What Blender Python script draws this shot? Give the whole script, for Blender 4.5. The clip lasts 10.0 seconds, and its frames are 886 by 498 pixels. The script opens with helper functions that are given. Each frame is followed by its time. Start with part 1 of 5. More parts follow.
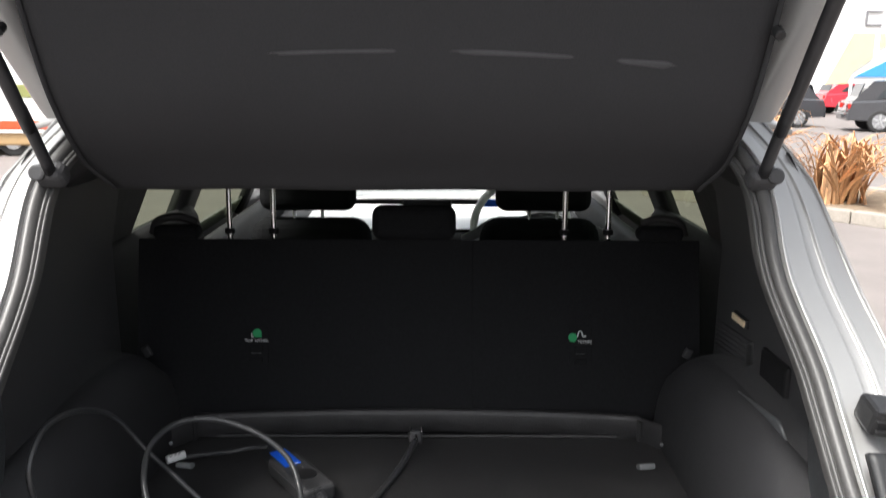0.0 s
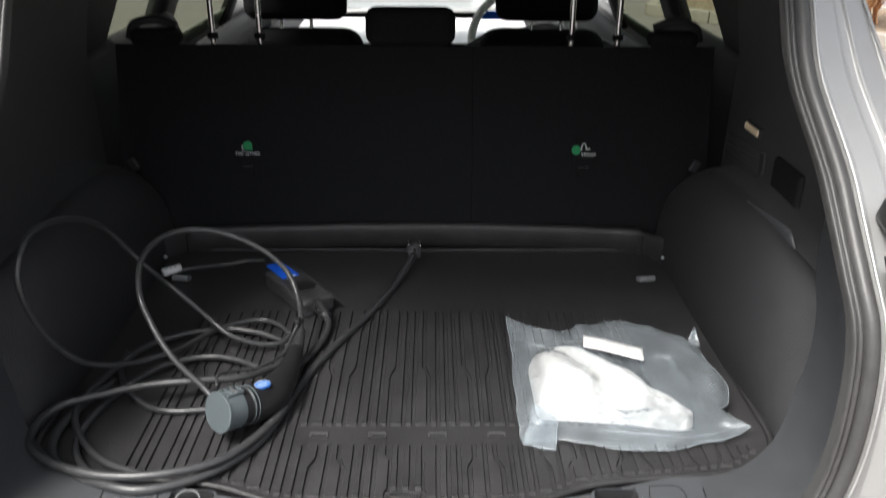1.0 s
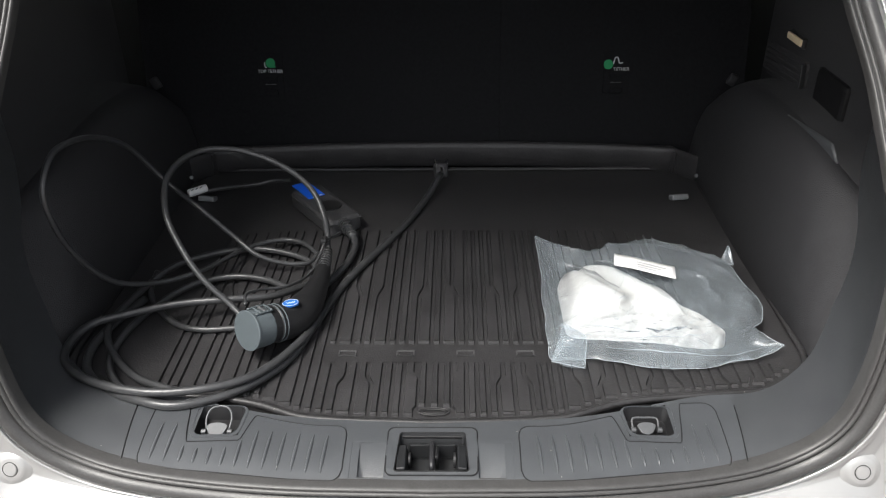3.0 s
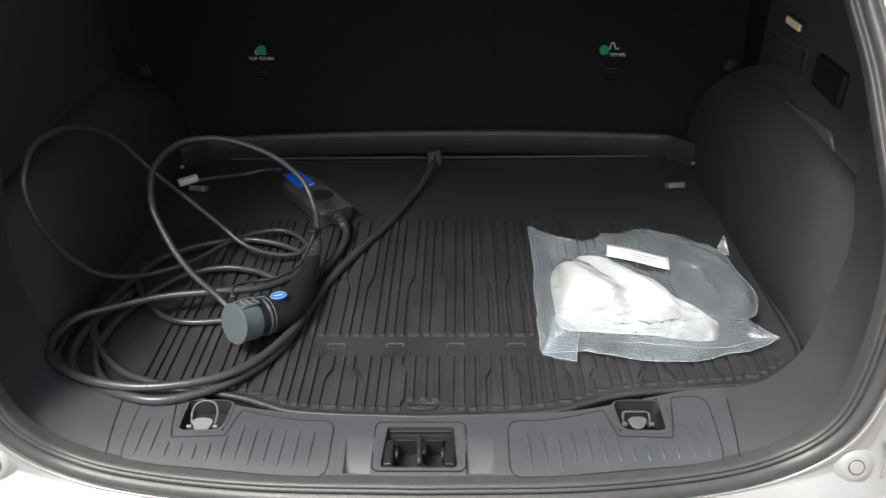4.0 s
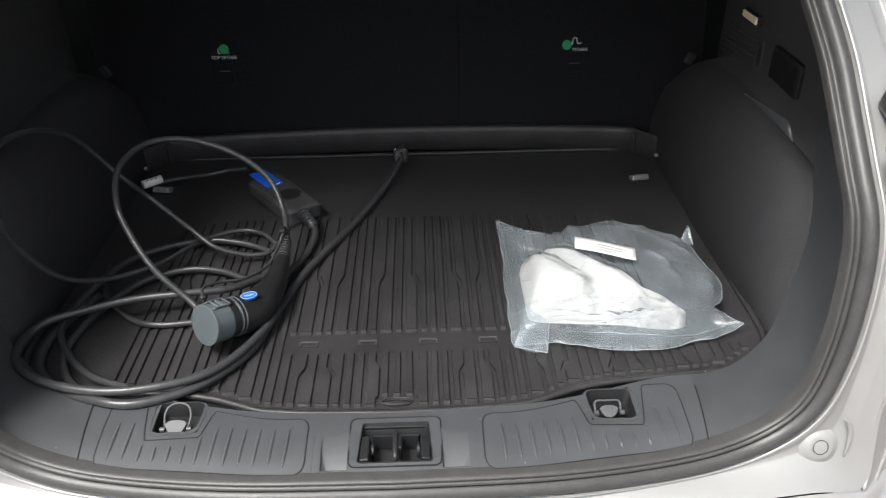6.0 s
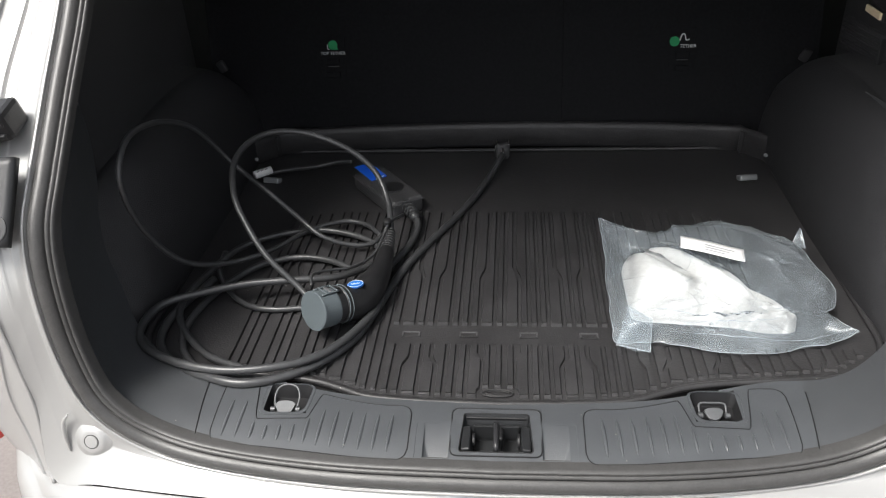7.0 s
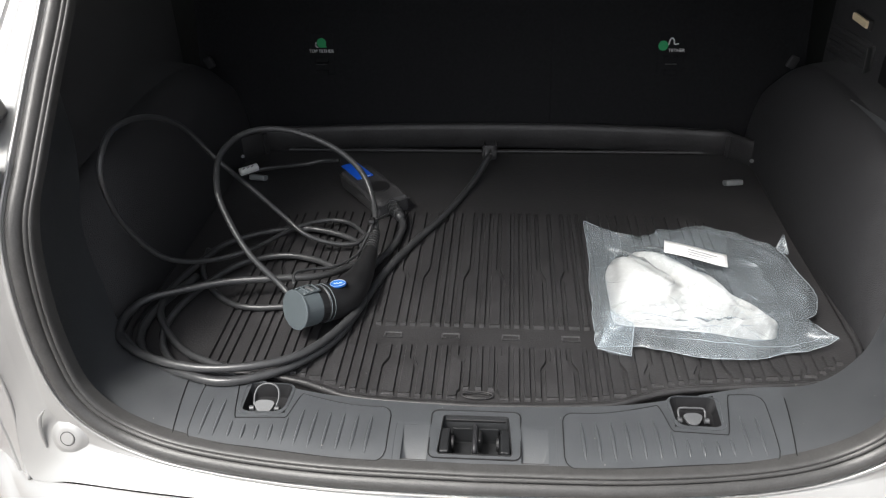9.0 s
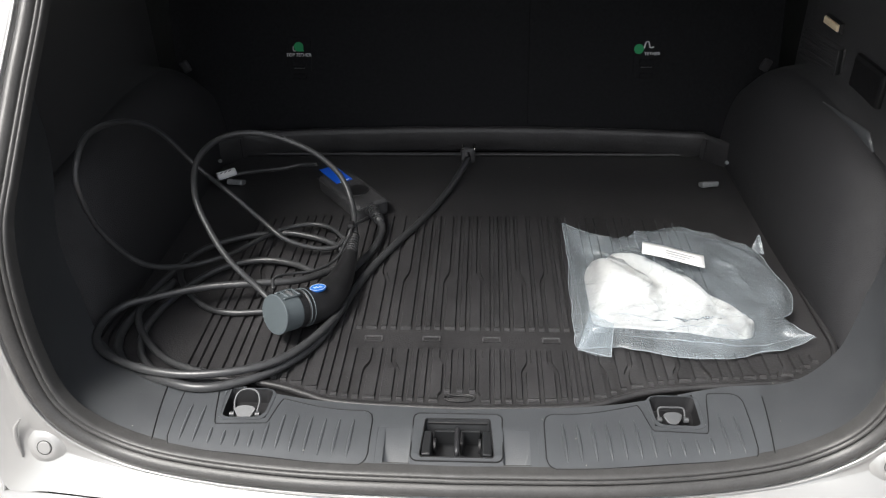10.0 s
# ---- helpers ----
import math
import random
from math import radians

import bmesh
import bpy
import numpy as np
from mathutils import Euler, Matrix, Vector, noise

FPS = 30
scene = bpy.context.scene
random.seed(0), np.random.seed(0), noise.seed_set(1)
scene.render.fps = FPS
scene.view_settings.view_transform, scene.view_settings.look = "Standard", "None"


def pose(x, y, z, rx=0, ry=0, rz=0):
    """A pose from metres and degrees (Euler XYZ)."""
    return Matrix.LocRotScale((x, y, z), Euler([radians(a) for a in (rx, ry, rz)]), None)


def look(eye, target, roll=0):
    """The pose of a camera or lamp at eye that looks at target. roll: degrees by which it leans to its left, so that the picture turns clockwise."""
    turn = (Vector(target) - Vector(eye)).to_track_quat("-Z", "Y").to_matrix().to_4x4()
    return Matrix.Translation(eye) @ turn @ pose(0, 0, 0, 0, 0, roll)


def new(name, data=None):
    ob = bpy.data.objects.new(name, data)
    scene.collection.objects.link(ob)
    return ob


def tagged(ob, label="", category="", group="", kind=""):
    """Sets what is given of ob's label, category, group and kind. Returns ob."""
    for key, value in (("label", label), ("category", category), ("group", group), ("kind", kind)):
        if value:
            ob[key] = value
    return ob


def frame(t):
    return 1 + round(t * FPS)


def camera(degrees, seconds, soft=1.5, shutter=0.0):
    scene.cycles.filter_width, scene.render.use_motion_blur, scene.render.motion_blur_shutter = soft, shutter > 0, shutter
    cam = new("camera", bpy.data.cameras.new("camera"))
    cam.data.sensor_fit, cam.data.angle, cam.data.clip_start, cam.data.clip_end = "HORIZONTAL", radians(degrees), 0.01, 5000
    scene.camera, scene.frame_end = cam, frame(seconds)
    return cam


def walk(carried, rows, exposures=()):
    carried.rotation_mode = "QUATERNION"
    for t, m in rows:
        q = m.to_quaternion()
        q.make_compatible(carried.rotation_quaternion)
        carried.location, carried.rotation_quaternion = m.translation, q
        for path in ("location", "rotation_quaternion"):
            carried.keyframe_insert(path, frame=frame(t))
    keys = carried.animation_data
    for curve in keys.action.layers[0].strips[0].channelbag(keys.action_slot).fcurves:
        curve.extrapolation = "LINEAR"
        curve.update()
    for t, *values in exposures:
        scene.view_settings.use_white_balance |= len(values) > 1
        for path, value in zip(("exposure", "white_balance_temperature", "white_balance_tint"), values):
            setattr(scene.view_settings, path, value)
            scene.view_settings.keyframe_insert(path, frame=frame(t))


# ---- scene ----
cam = camera(58.9, 10.0, soft=1.1, shutter=0.5)
PATH = [
    (0, (0.048, -0.811, 1.568), (0.058, 1.143, 1.141), 0.3),
    (0.5, (0.042, -0.79, 1.55), (0.060, 1.115, 0.943), 0.4),
    (1, (0.036, -0.757, 1.512), (0.065, 1.058, 0.673), 0.5),
    (1.5, (0.038, -0.739, 1.493), (0.059, 1.023, 0.546), -0),
    (2, (0.034, -0.761, 1.501), (0.041, 0.987, 0.529), -0.2),
    (2.5, (0.034, -0.75, 1.496), (0.022, 0.987, 0.505), -0.4),
    (3.8, (0.044, -0.727, 1.492), (-0.023, 0.982, 0.455), -1.2),
    (4, (0.055, -0.72, 1.492), (0.007, 0.985, 0.449), -1.1),
    (4.5, (0.066, -0.712, 1.491), (0.071, 0.987, 0.437), -0.8),
    (5, (0.069, -0.715, 1.492), (0.118, 0.983, 0.436), -0.5),
    (5.2, (0.070, -0.716, 1.492), (0.135, 0.981, 0.436), -0.4),
    (6.3, (0.033, -0.737, 1.496), (0.031, 0.965, 0.446), -1.7),
    (6.5, (0.025, -0.743, 1.497), (-0.079, 0.957, 0.449), -3.1),
    (7, (0.023, -0.741, 1.498), (-0.158, 0.951, 0.446), -3.1),
    (7.5, (0.028, -0.734, 1.496), (-0.185, 0.954, 0.445), -2.9),
    (8, (0.031, -0.728, 1.497), (-0.179, 0.958, 0.442), -2.5),
    (8.5, (0.035, -0.73, 1.497), (-0.157, 0.959, 0.443), -2.1),
    (9, (0.035, -0.736, 1.498), (-0.124, 0.956, 0.444), -1.8),
    (9.5, (0.031, -0.742, 1.499), (-0.097, 0.955, 0.449), -1.5),
    (10, (0.032, -0.738, 1.498), (-0.071, 0.962, 0.451), -1.3),
]
walk(cam, [(t, look(eye, target, roll)) for t, eye, target, roll in PATH],
     exposures=((0.0, 2.25), (0.5, 2.12), (1.0, 2.02), (1.5, 2.25), (2.0, 1.93), (2.5, 1.86), (10.0, 1.86)))

# ---- light: an overcast sky and a wide, weak sun behind the car ----
world = bpy.data.worlds.new("overcast")
scene.world = world
world.use_nodes = True
wn, wl = world.node_tree.nodes, world.node_tree.links
sky = wn.new("ShaderNodeTexSky")
sky.sky_type = "NISHITA"
sky.sun_disc = False
sky.sun_elevation, sky.sun_rotation = radians(60), radians(224)
sky.air_density, sky.dust_density, sky.ozone_density = 1.0, 4.0, 1.0
pale = wn.new("ShaderNodeHueSaturation")
pale.inputs["Saturation"].default_value = 0.25
wl.new(sky.outputs["Color"], pale.inputs["Color"])
wl.new(pale.outputs["Color"], wn["Background"].inputs["Color"])
wn["Background"].inputs["Strength"].default_value = 0.075
sun = new("sun", bpy.data.lights.new("sun", "SUN"))
sun.data.energy, sun.data.angle, sun.data.color = 1.5, radians(20), (1.0, 0.97, 0.92)
sun.matrix_world = look((-2.0, -1.86, 5.4), (0.0, 0.2, 0.5))


# ---- materials ----
def mat(name, color, rough=0.5, metal=0.0, scale=40.0, vary=0.15, bump=0.1, fine=6.0, spec=0.5, coat=0.0, per_piece=0.0, specks=0.0):
    m = bpy.data.materials.new(name)
    m.use_nodes = True
    n, l = m.node_tree.nodes, m.node_tree.links
    b = n["Principled BSDF"]
    co = n.new("ShaderNodeTexCoord")
    big = n.new("ShaderNodeTexNoise")
    big.inputs["Scale"].default_value, big.inputs["Detail"].default_value = scale, 5.0
    l.new(co.outputs["Object"], big.inputs["Vector"])
    small = n.new("ShaderNodeTexNoise")
    small.inputs["Scale"].default_value, small.inputs["Detail"].default_value = scale * fine, 3.0
    l.new(co.outputs["Object"], small.inputs["Vector"])
    mix = n.new("ShaderNodeMath")
    mix.operation = "MULTIPLY_ADD"
    l.new(small.outputs["Fac"], mix.inputs[0])
    mix.inputs[1].default_value = 0.5
    half = n.new("ShaderNodeMath")
    half.operation = "MULTIPLY"
    half.inputs[1].default_value = 0.5
    l.new(big.outputs["Fac"], half.inputs[0])
    l.new(half.outputs[0], mix.inputs[2])
    ramp = n.new("ShaderNodeValToRGB")
    lo = [max(0.0, c * (1 - vary)) for c in color]
    hi = [min(1.0, c * (1 + vary)) for c in color]
    ramp.color_ramp.elements[0].position, ramp.color_ramp.elements[0].color = 0.3, (*lo, 1)
    ramp.color_ramp.elements[1].position, ramp.color_ramp.elements[1].color = 0.7, (*hi, 1)
    l.new(mix.outputs[0], ramp.inputs["Fac"])
    last = ramp.outputs["Color"]
    if per_piece:
        info = n.new("ShaderNodeObjectInfo")
        hsv = n.new("ShaderNodeHueSaturation")
        span = n.new("ShaderNodeMapRange")
        span.inputs["To Min"].default_value, span.inputs["To Max"].default_value = 1 - per_piece, 1 + per_piece
        l.new(info.outputs["Random"], span.inputs["Value"])
        l.new(span.outputs["Result"], hsv.inputs["Value"])
        l.new(last, hsv.inputs["Color"])
        last = hsv.outputs["Color"]
    if specks:
        vo = n.new("ShaderNodeTexVoronoi")
        vo.inputs["Scale"].default_value = 38.0
        l.new(co.outputs["Object"], vo.inputs["Vector"])
        near = n.new("ShaderNodeMath")
        near.operation = "LESS_THAN"
        near.inputs[1].default_value = specks
        l.new(vo.outputs["Distance"], near.inputs[0])
        dust = n.new("ShaderNodeMix")
        dust.data_type = "RGBA"
        dust.inputs[7].default_value = (0.30, 0.28, 0.25, 1)
        l.new(near.outputs[0], dust.inputs[0])
        l.new(last, dust.inputs[6])
        last = dust.outputs[2]
    l.new(last, b.inputs["Base Color"])
    b.inputs["Roughness"].default_value, b.inputs["Metallic"].default_value = rough, metal
    b.inputs["Specular IOR Level"].default_value = spec
    b.inputs["Coat Weight"].default_value = coat
    rr = n.new("ShaderNodeMapRange")
    rr.inputs["To Min"].default_value, rr.inputs["To Max"].default_value = max(0.02, rough - 0.08), min(1.0, rough + 0.08)
    l.new(big.outputs["Fac"], rr.inputs["Value"])
    l.new(rr.outputs["Result"], b.inputs["Roughness"])
    if bump:
        bp = n.new("ShaderNodeBump")
        bp.inputs["Strength"].default_value, bp.inputs["Distance"].default_value = bump, 0.002
        l.new(small.outputs["Fac"], bp.inputs["Height"])
        l.new(bp.outputs["Normal"], b.inputs["Normal"])
    return m


def glass(name, color, clear, rough=0.02, tint=None):
    """A thin pane: part clear, part glossy."""
    m = bpy.data.materials.new(name)
    m.use_nodes = True
    n, l = m.node_tree.nodes, m.node_tree.links
    out = n["Material Output"]
    b = n["Principled BSDF"]
    b.inputs["Base Color"].default_value = (*color, 1)
    b.inputs["Roughness"].default_value = rough
    tr = n.new("ShaderNodeBsdfTransparent")
    tr.inputs["Color"].default_value = (*(tint or [0.5 + 0.5 * c for c in color]), 1)
    mx = n.new("ShaderNodeMixShader")
    mx.inputs["Fac"].default_value = 1 - clear
    l.new(tr.outputs[0], mx.inputs[1])
    l.new(b.outputs[0], mx.inputs[2])
    l.new(mx.outputs[0], out.inputs["Surface"])
    return m


M_PAINT = mat("silver_paint", (0.335, 0.335, 0.33), 0.34, 0.28, 3, 0.03, 0.0, coat=0.6)
M_SEAL = mat("seal_rubber", (0.050, 0.0492, 0.0485), 0.42, 0, 60, 0.2, 0.15, spec=0.45)
M_TRIM = mat("hard_trim_plastic", (0.042, 0.042, 0.044), 0.55, 0, 90, 0.18, 0.35, fine=12, spec=0.32)
M_SILL = mat("sill_plastic", (0.059, 0.063, 0.068), 0.32, 0, 25, 0.16, 0.20, fine=40, specks=0.030, spec=0.7)
# The sill's plastic again, a little darker for the shade on the sides.
M_SIDE = mat("side_shade_plastic", (0.053, 0.056, 0.060), 0.33, 0, 25, 0.16, 0.20, fine=40, specks=0.024, spec=0.7)
M_CLOTH = mat("arch_trim", (0.029, 0.029, 0.031), 0.58, 0, 40, 0.22, 0.5, fine=14, spec=0.30)
M_SEAT = mat("seat_back_cloth", (0.0135, 0.0138, 0.0150), 0.95, 0, 150, 0.3, 0.5, spec=0.05)
M_TONGUE = mat("tie_down_tongue", (0.078, 0.081, 0.085), 0.42, 0.1, 50, 0.10, 0.1)
M_RIB = mat("mat_rubber", (0.0305, 0.0299, 0.0310), 0.42, 0, 18, 0.40, 0.3, fine=18, per_piece=0.08, specks=0.026, spec=0.35)
# Paler rubber tone for rib ends and raised bars.
M_RIBPALE = mat("pale_rubber_edge", (0.070, 0.069, 0.071), 0.5, 0, 60, 0.35, 0.3)
M_COVER = mat("load_cover_fabric", (0.030, 0.030, 0.032), 0.9, 0, 6, 0.10, 0.4, fine=60, spec=0.2)
M_STREAK = mat("pale_streak_fabric", (0.046, 0.046, 0.05), 0.8, 0, 40, 0.2, 0.2)
M_BLACK = mat("black_plastic", (0.014, 0.014, 0.015), 0.40, 0, 60, 0.2, 0.15)
# Near black for joints, dark plastic and the shade inside wells.
M_DARK = mat("dark_plastic_and_shade", (0.010, 0.010, 0.011), 0.5, 0, 60, 0.2, 0.1)
M_CABLE = mat("cable_sheath", (0.040, 0.041, 0.043), 0.32, 0, 70, 0.2, 0.12)
M_CAP = mat("grey_cap_plastic", (0.082, 0.098, 0.106), 0.42, 0, 80, 0.06, 0.12)
M_BLUE = mat("blue_sticker", (0.01, 0.10, 0.62), 0.35, 0, 40, 0.05, 0.0)
M_BADGE = mat("blue_badge", (0.012, 0.11, 0.40), 0.3, 0, 40, 0.05, 0.0)
M_WHITE = mat("white_sticker", (0.75, 0.75, 0.75), 0.5, 0, 40, 0.04, 0.0)
M_PRINT = mat("white_print", (0.62, 0.62, 0.62), 0.7, 0, 40, 0.04, 0.0)
M_GREEN = mat("green_print", (0.01, 0.26, 0.09), 0.7, 0, 40, 0.08, 0.0)
M_STEEL = mat("bright_steel", (0.60, 0.60, 0.60), 0.25, 1.0, 50, 0.08, 0.05)
M_GREYMETAL = mat("grey_zinc", (0.24, 0.25, 0.255), 0.45, 0.35, 50, 0.15, 0.1)
M_STRUT = mat("strut_black_metal", (0.022, 0.022, 0.024), 0.40, 0.1, 30, 0.2, 0.05)
M_LAMP = mat("lamp_lens", (0.85, 0.70, 0.48), 0.2, 0, 30, 0.05, 0.0)
M_RED = mat("red_lens", (0.55, 0.02, 0.015), 0.12, 0, 30, 0.1, 0.0, coat=0.6)
M_LINER = mat("headlining", (0.42, 0.42, 0.40), 0.95, 0, 60, 0.08, 0.3)
M_INNER = mat("interior_dark", (0.012, 0.012, 0.013), 0.7, 0, 40, 0.2, 0.2)
M_WRAP = mat("clear_wrap", (0.82, 0.84, 0.84), 0.22, 0, 12, 0.2, 0.5, fine=8)
M_GLASS = glass("tinted_glass", (0.10, 0.11, 0.09), 0.92, tint=(0.30, 0.335, 0.265))
# Sill plastic darkened for the latch well's shade; the lamp cover shares the tone.
M_WELL = mat("dark_plastic_and_well_shade", (0.014, 0.0148, 0.016), 0.42, 0, 25, 0.16, 0.2, fine=40)
M_SCREENGLASS = glass("clear_glass", (0.9, 0.95, 0.92), 0.92)


# ---- builders ----
def thing(name, base, label, category, group="", kind=""):
    e = new(name)
    e.location = base
    e.empty_display_size = 0.05
    return tagged(e, label, category, group, kind)


def origin_of(ob):
    p = Vector(ob.location)
    while ob.parent:
        ob = ob.parent
        p = p + Vector(ob.location)
    return p


def link(name, me, material, parent=None, label="", smooth=True):
    if material:
        me.materials.append(material)
    if smooth:
        me.polygons.foreach_set("use_smooth", [True] * len(me.polygons))
    ob = new(name, me)
    if parent:
        ob.parent = parent
        ob.location = -origin_of(parent)
    return tagged(ob, label)


def part(name, bm, material, parent=None, label="", smooth=False):
    me = bpy.data.meshes.new(name)
    bmesh.ops.recalc_face_normals(bm, faces=bm.faces)
    bm.to_mesh(me)
    bm.free()
    return link(name, me, material, parent, label, smooth)


def sheet(name, P, material, parent=None, label="", thick=0.0, closed=False, skip=None, smooth=True):
    """A surface through a grid of points; thick gives it a back."""
    P = np.asarray(P, float)
    rows, cols = P.shape[:2]
    verts = [tuple(p) for p in P.reshape(-1, 3).tolist()]
    faces = []
    for i in range(rows - 1):
        for j in range(cols if closed else cols - 1):
            k = (j + 1) % cols
            f = (i * cols + j, i * cols + k, (i + 1) * cols + k, (i + 1) * cols + j)
            if skip:
                a, c = verts[f[0]], verts[f[2]]
                if skip(((a[0] + c[0]) / 2, (a[1] + c[1]) / 2, (a[2] + c[2]) / 2)):
                    continue
            faces.append(f)
    me = bpy.data.meshes.new(name)
    me.from_pydata(verts, [], faces)
    ob = link(name, me, material, parent, label, smooth)
    if thick:
        so = ob.modifiers.new("thickness", "SOLIDIFY")
        so.thickness, so.offset = thick, 0.0
    return ob


def spline(points, n):
    """n points along a smooth curve through the given ones."""
    p = np.asarray(points, float)
    p = np.vstack([2 * p[0] - p[1], p, 2 * p[-1] - p[-2]])
    out = []
    segs = len(p) - 3
    for k in range(n):
        u = k / (n - 1) * segs
        i = min(int(u), segs - 1)
        t = u - i
        a, b, c, d = p[i:i + 4]
        out.append(0.5 * (2 * b + (c - a) * t + (2 * a - 5 * b + 4 * c - d) * t * t + (3 * b - a - 3 * c + d) * t ** 3))
    return np.array(out)


def tube(points, radii, n=60, sides=12, raw=False):
    """A bmesh: a round bar along a smooth curve, with closed ends."""
    p = np.asarray(points, float) if raw else spline(points, n)
    n = len(p)
    r = np.interp(np.linspace(0, 1, n), np.linspace(0, 1, len(radii)), radii) if hasattr(radii, "__len__") else np.full(n, radii)
    bm = bmesh.new()
    tang = np.gradient(p, axis=0)
    tang /= np.linalg.norm(tang, axis=1)[:, None] + 1e-9
    up = np.array([0.0, 0.0, 1.0]) if abs(tang[0][2]) < 0.9 else np.array([1.0, 0.0, 0.0])
    rings = []
    for i in range(n):
        side = np.cross(tang[i], up)
        side /= np.linalg.norm(side) + 1e-9
        up = np.cross(side, tang[i])
        rings.append([bm.verts.new(tuple(p[i] + r[i] * (math.cos(a) * side + math.sin(a) * up)))
                      for a in (2 * math.pi * k / sides for k in range(sides))])
    for a, b in zip(rings, rings[1:]):
        for k in range(sides):
            bm.faces.new((a[k], a[(k + 1) % sides], b[(k + 1) % sides], b[k]))
    bm.faces.new(rings[0])
    bm.faces.new(rings[-1])
    return bm


def block(cx, cy, cz, sx, sy, sz, bevel=0.0, rot=None, segs=2):
    """A bevelled box as a bmesh."""
    bm = bmesh.new()
    bmesh.ops.create_cube(bm, size=1.0, matrix=Matrix.Diagonal((sx, sy, sz, 1)))
    if bevel:
        bmesh.ops.bevel(bm, geom=list(bm.edges), offset=bevel, segments=segs, affect="EDGES", profile=0.5)
    m = Matrix.Translation((cx, cy, cz))
    if rot is not None:
        m = m @ Euler([radians(a) for a in rot]).to_matrix().to_4x4()
    bm.transform(m)
    return bm


def prism(outline, z0, z1, bevel=0.0):
    """An outline in plan, raised from z0 to z1."""
    bm = bmesh.new()
    low = [bm.verts.new((x, y, z0)) for x, y in outline]
    high = [bm.verts.new((x, y, z1)) for x, y in outline]
    top = bm.faces.new(high)
    bm.faces.new(list(reversed(low)))
    for i in range(len(low)):
        j = (i + 1) % len(low)
        bm.faces.new((low[i], low[j], high[j], high[i]))
    if bevel:
        bmesh.ops.bevel(bm, geom=list(top.edges), offset=bevel, segments=2, affect="EDGES", profile=0.5)
    return bm


def disc(center, axis, r, h, sides=32, bevel=0.0, rx=1.0):
    """A short round bar about an axis."""
    bm = bmesh.new()
    bmesh.ops.create_cone(bm, cap_ends=True, segments=sides, radius1=r, radius2=r, depth=h)
    if bevel:
        edges = [e for e in bm.edges if len(e.link_faces) == 2 and abs(e.verts[0].co.z - e.verts[1].co.z) < 1e-6]
        bmesh.ops.bevel(bm, geom=edges, offset=bevel, segments=2, affect="EDGES", profile=0.5)
    turn = Vector(axis).to_track_quat("Z", "Y").to_matrix().to_4x4()
    bm.transform(Matrix.Translation(center) @ turn @ Matrix.Diagonal((rx, 1, 1, 1)))
    return bm


def lettering(name, words, size, place, material, parent, label=""):
    cu = bpy.data.curves.new(name, "FONT")
    cu.body, cu.size, cu.align_x, cu.extrude = words, size, "CENTER", 0.0004
    tmp = bpy.data.objects.new(name, cu)
    scene.collection.objects.link(tmp)
    me = bpy.data.meshes.new_from_object(tmp)
    bpy.data.objects.remove(tmp)
    me.transform(place)
    return link(name, me, material, parent, label, smooth=False)


def smooth01(a, b, x):
    t = min(1.0, max(0.0, (x - a) / (b - a)))
    return t * t * (3 - 2 * t)


# ---- ground and outdoors ----
M_ASPHALT = mat("pale_asphalt", (0.18, 0.160, 0.152), 0.9, 0, 2.0, 0.18, 0.5, fine=60)
M_KERB = mat("kerb_concrete", (0.30, 0.27, 0.235), 0.9, 0, 6, 0.15, 0.4)
M_SOIL = mat("bark_soil", (0.20, 0.15, 0.10), 0.95, 0, 9, 0.4, 0.8)
M_FLAX = mat("rusty_flax_leaf", (0.50, 0.28, 0.14), 0.6, 0, 8, 0.35, 0.2, per_piece=0.45)
M_WALLW = mat("white_cladding", (0.80, 0.80, 0.79), 0.6, 0, 2, 0.04, 0.1)
M_YELLOW = mat("yellow_panel", (0.68, 0.62, 0.34), 0.6, 0, 2, 0.05, 0.0)
M_SKYBLUE = mat("blue_panel", (0.05, 0.27, 0.60), 0.6, 0, 2, 0.05, 0.0)
M_SIGN = mat("grey_sign", (0.22, 0.22, 0.23), 0.5, 0, 2, 0.05, 0.0)
M_TYRE = mat("tyre_rubber", (0.02, 0.02, 0.02), 0.8, 0, 30, 0.2, 0.2)
M_RIM = mat("alloy_rim", (0.55, 0.56, 0.57), 0.3, 0.8, 30, 0.1, 0.0)
M_CARGLASS = mat("dark_car_glass", (0.03, 0.035, 0.04), 0.08, 0, 3, 0.1, 0.0)
M_CARBLACK = mat("black_car_paint", (0.055, 0.056, 0.062), 0.2, 0.1, 3, 0.1, 0.0, coat=0.7)
M_CARRED = mat("red_car_paint", (0.55, 0.03, 0.05), 0.25, 0.1, 3, 0.1, 0.0, coat=0.7)
M_CARWHITE = mat("white_car_paint", (0.75, 0.75, 0.73), 0.25, 0.0, 3, 0.05, 0.0, coat=0.6)
M_OCHRE = mat("ochre_bumper", (0.45, 0.30, 0.15), 0.5, 0, 8, 0.15, 0.1)

bm = bmesh.new()
bmesh.ops.create_grid(bm, x_segments=24, y_segments=24, size=400)
g = part("ground", bm, M_ASPHALT, None, "pale grey worn asphalt of an open car park")
tagged(g, category="ground", kind="structure")

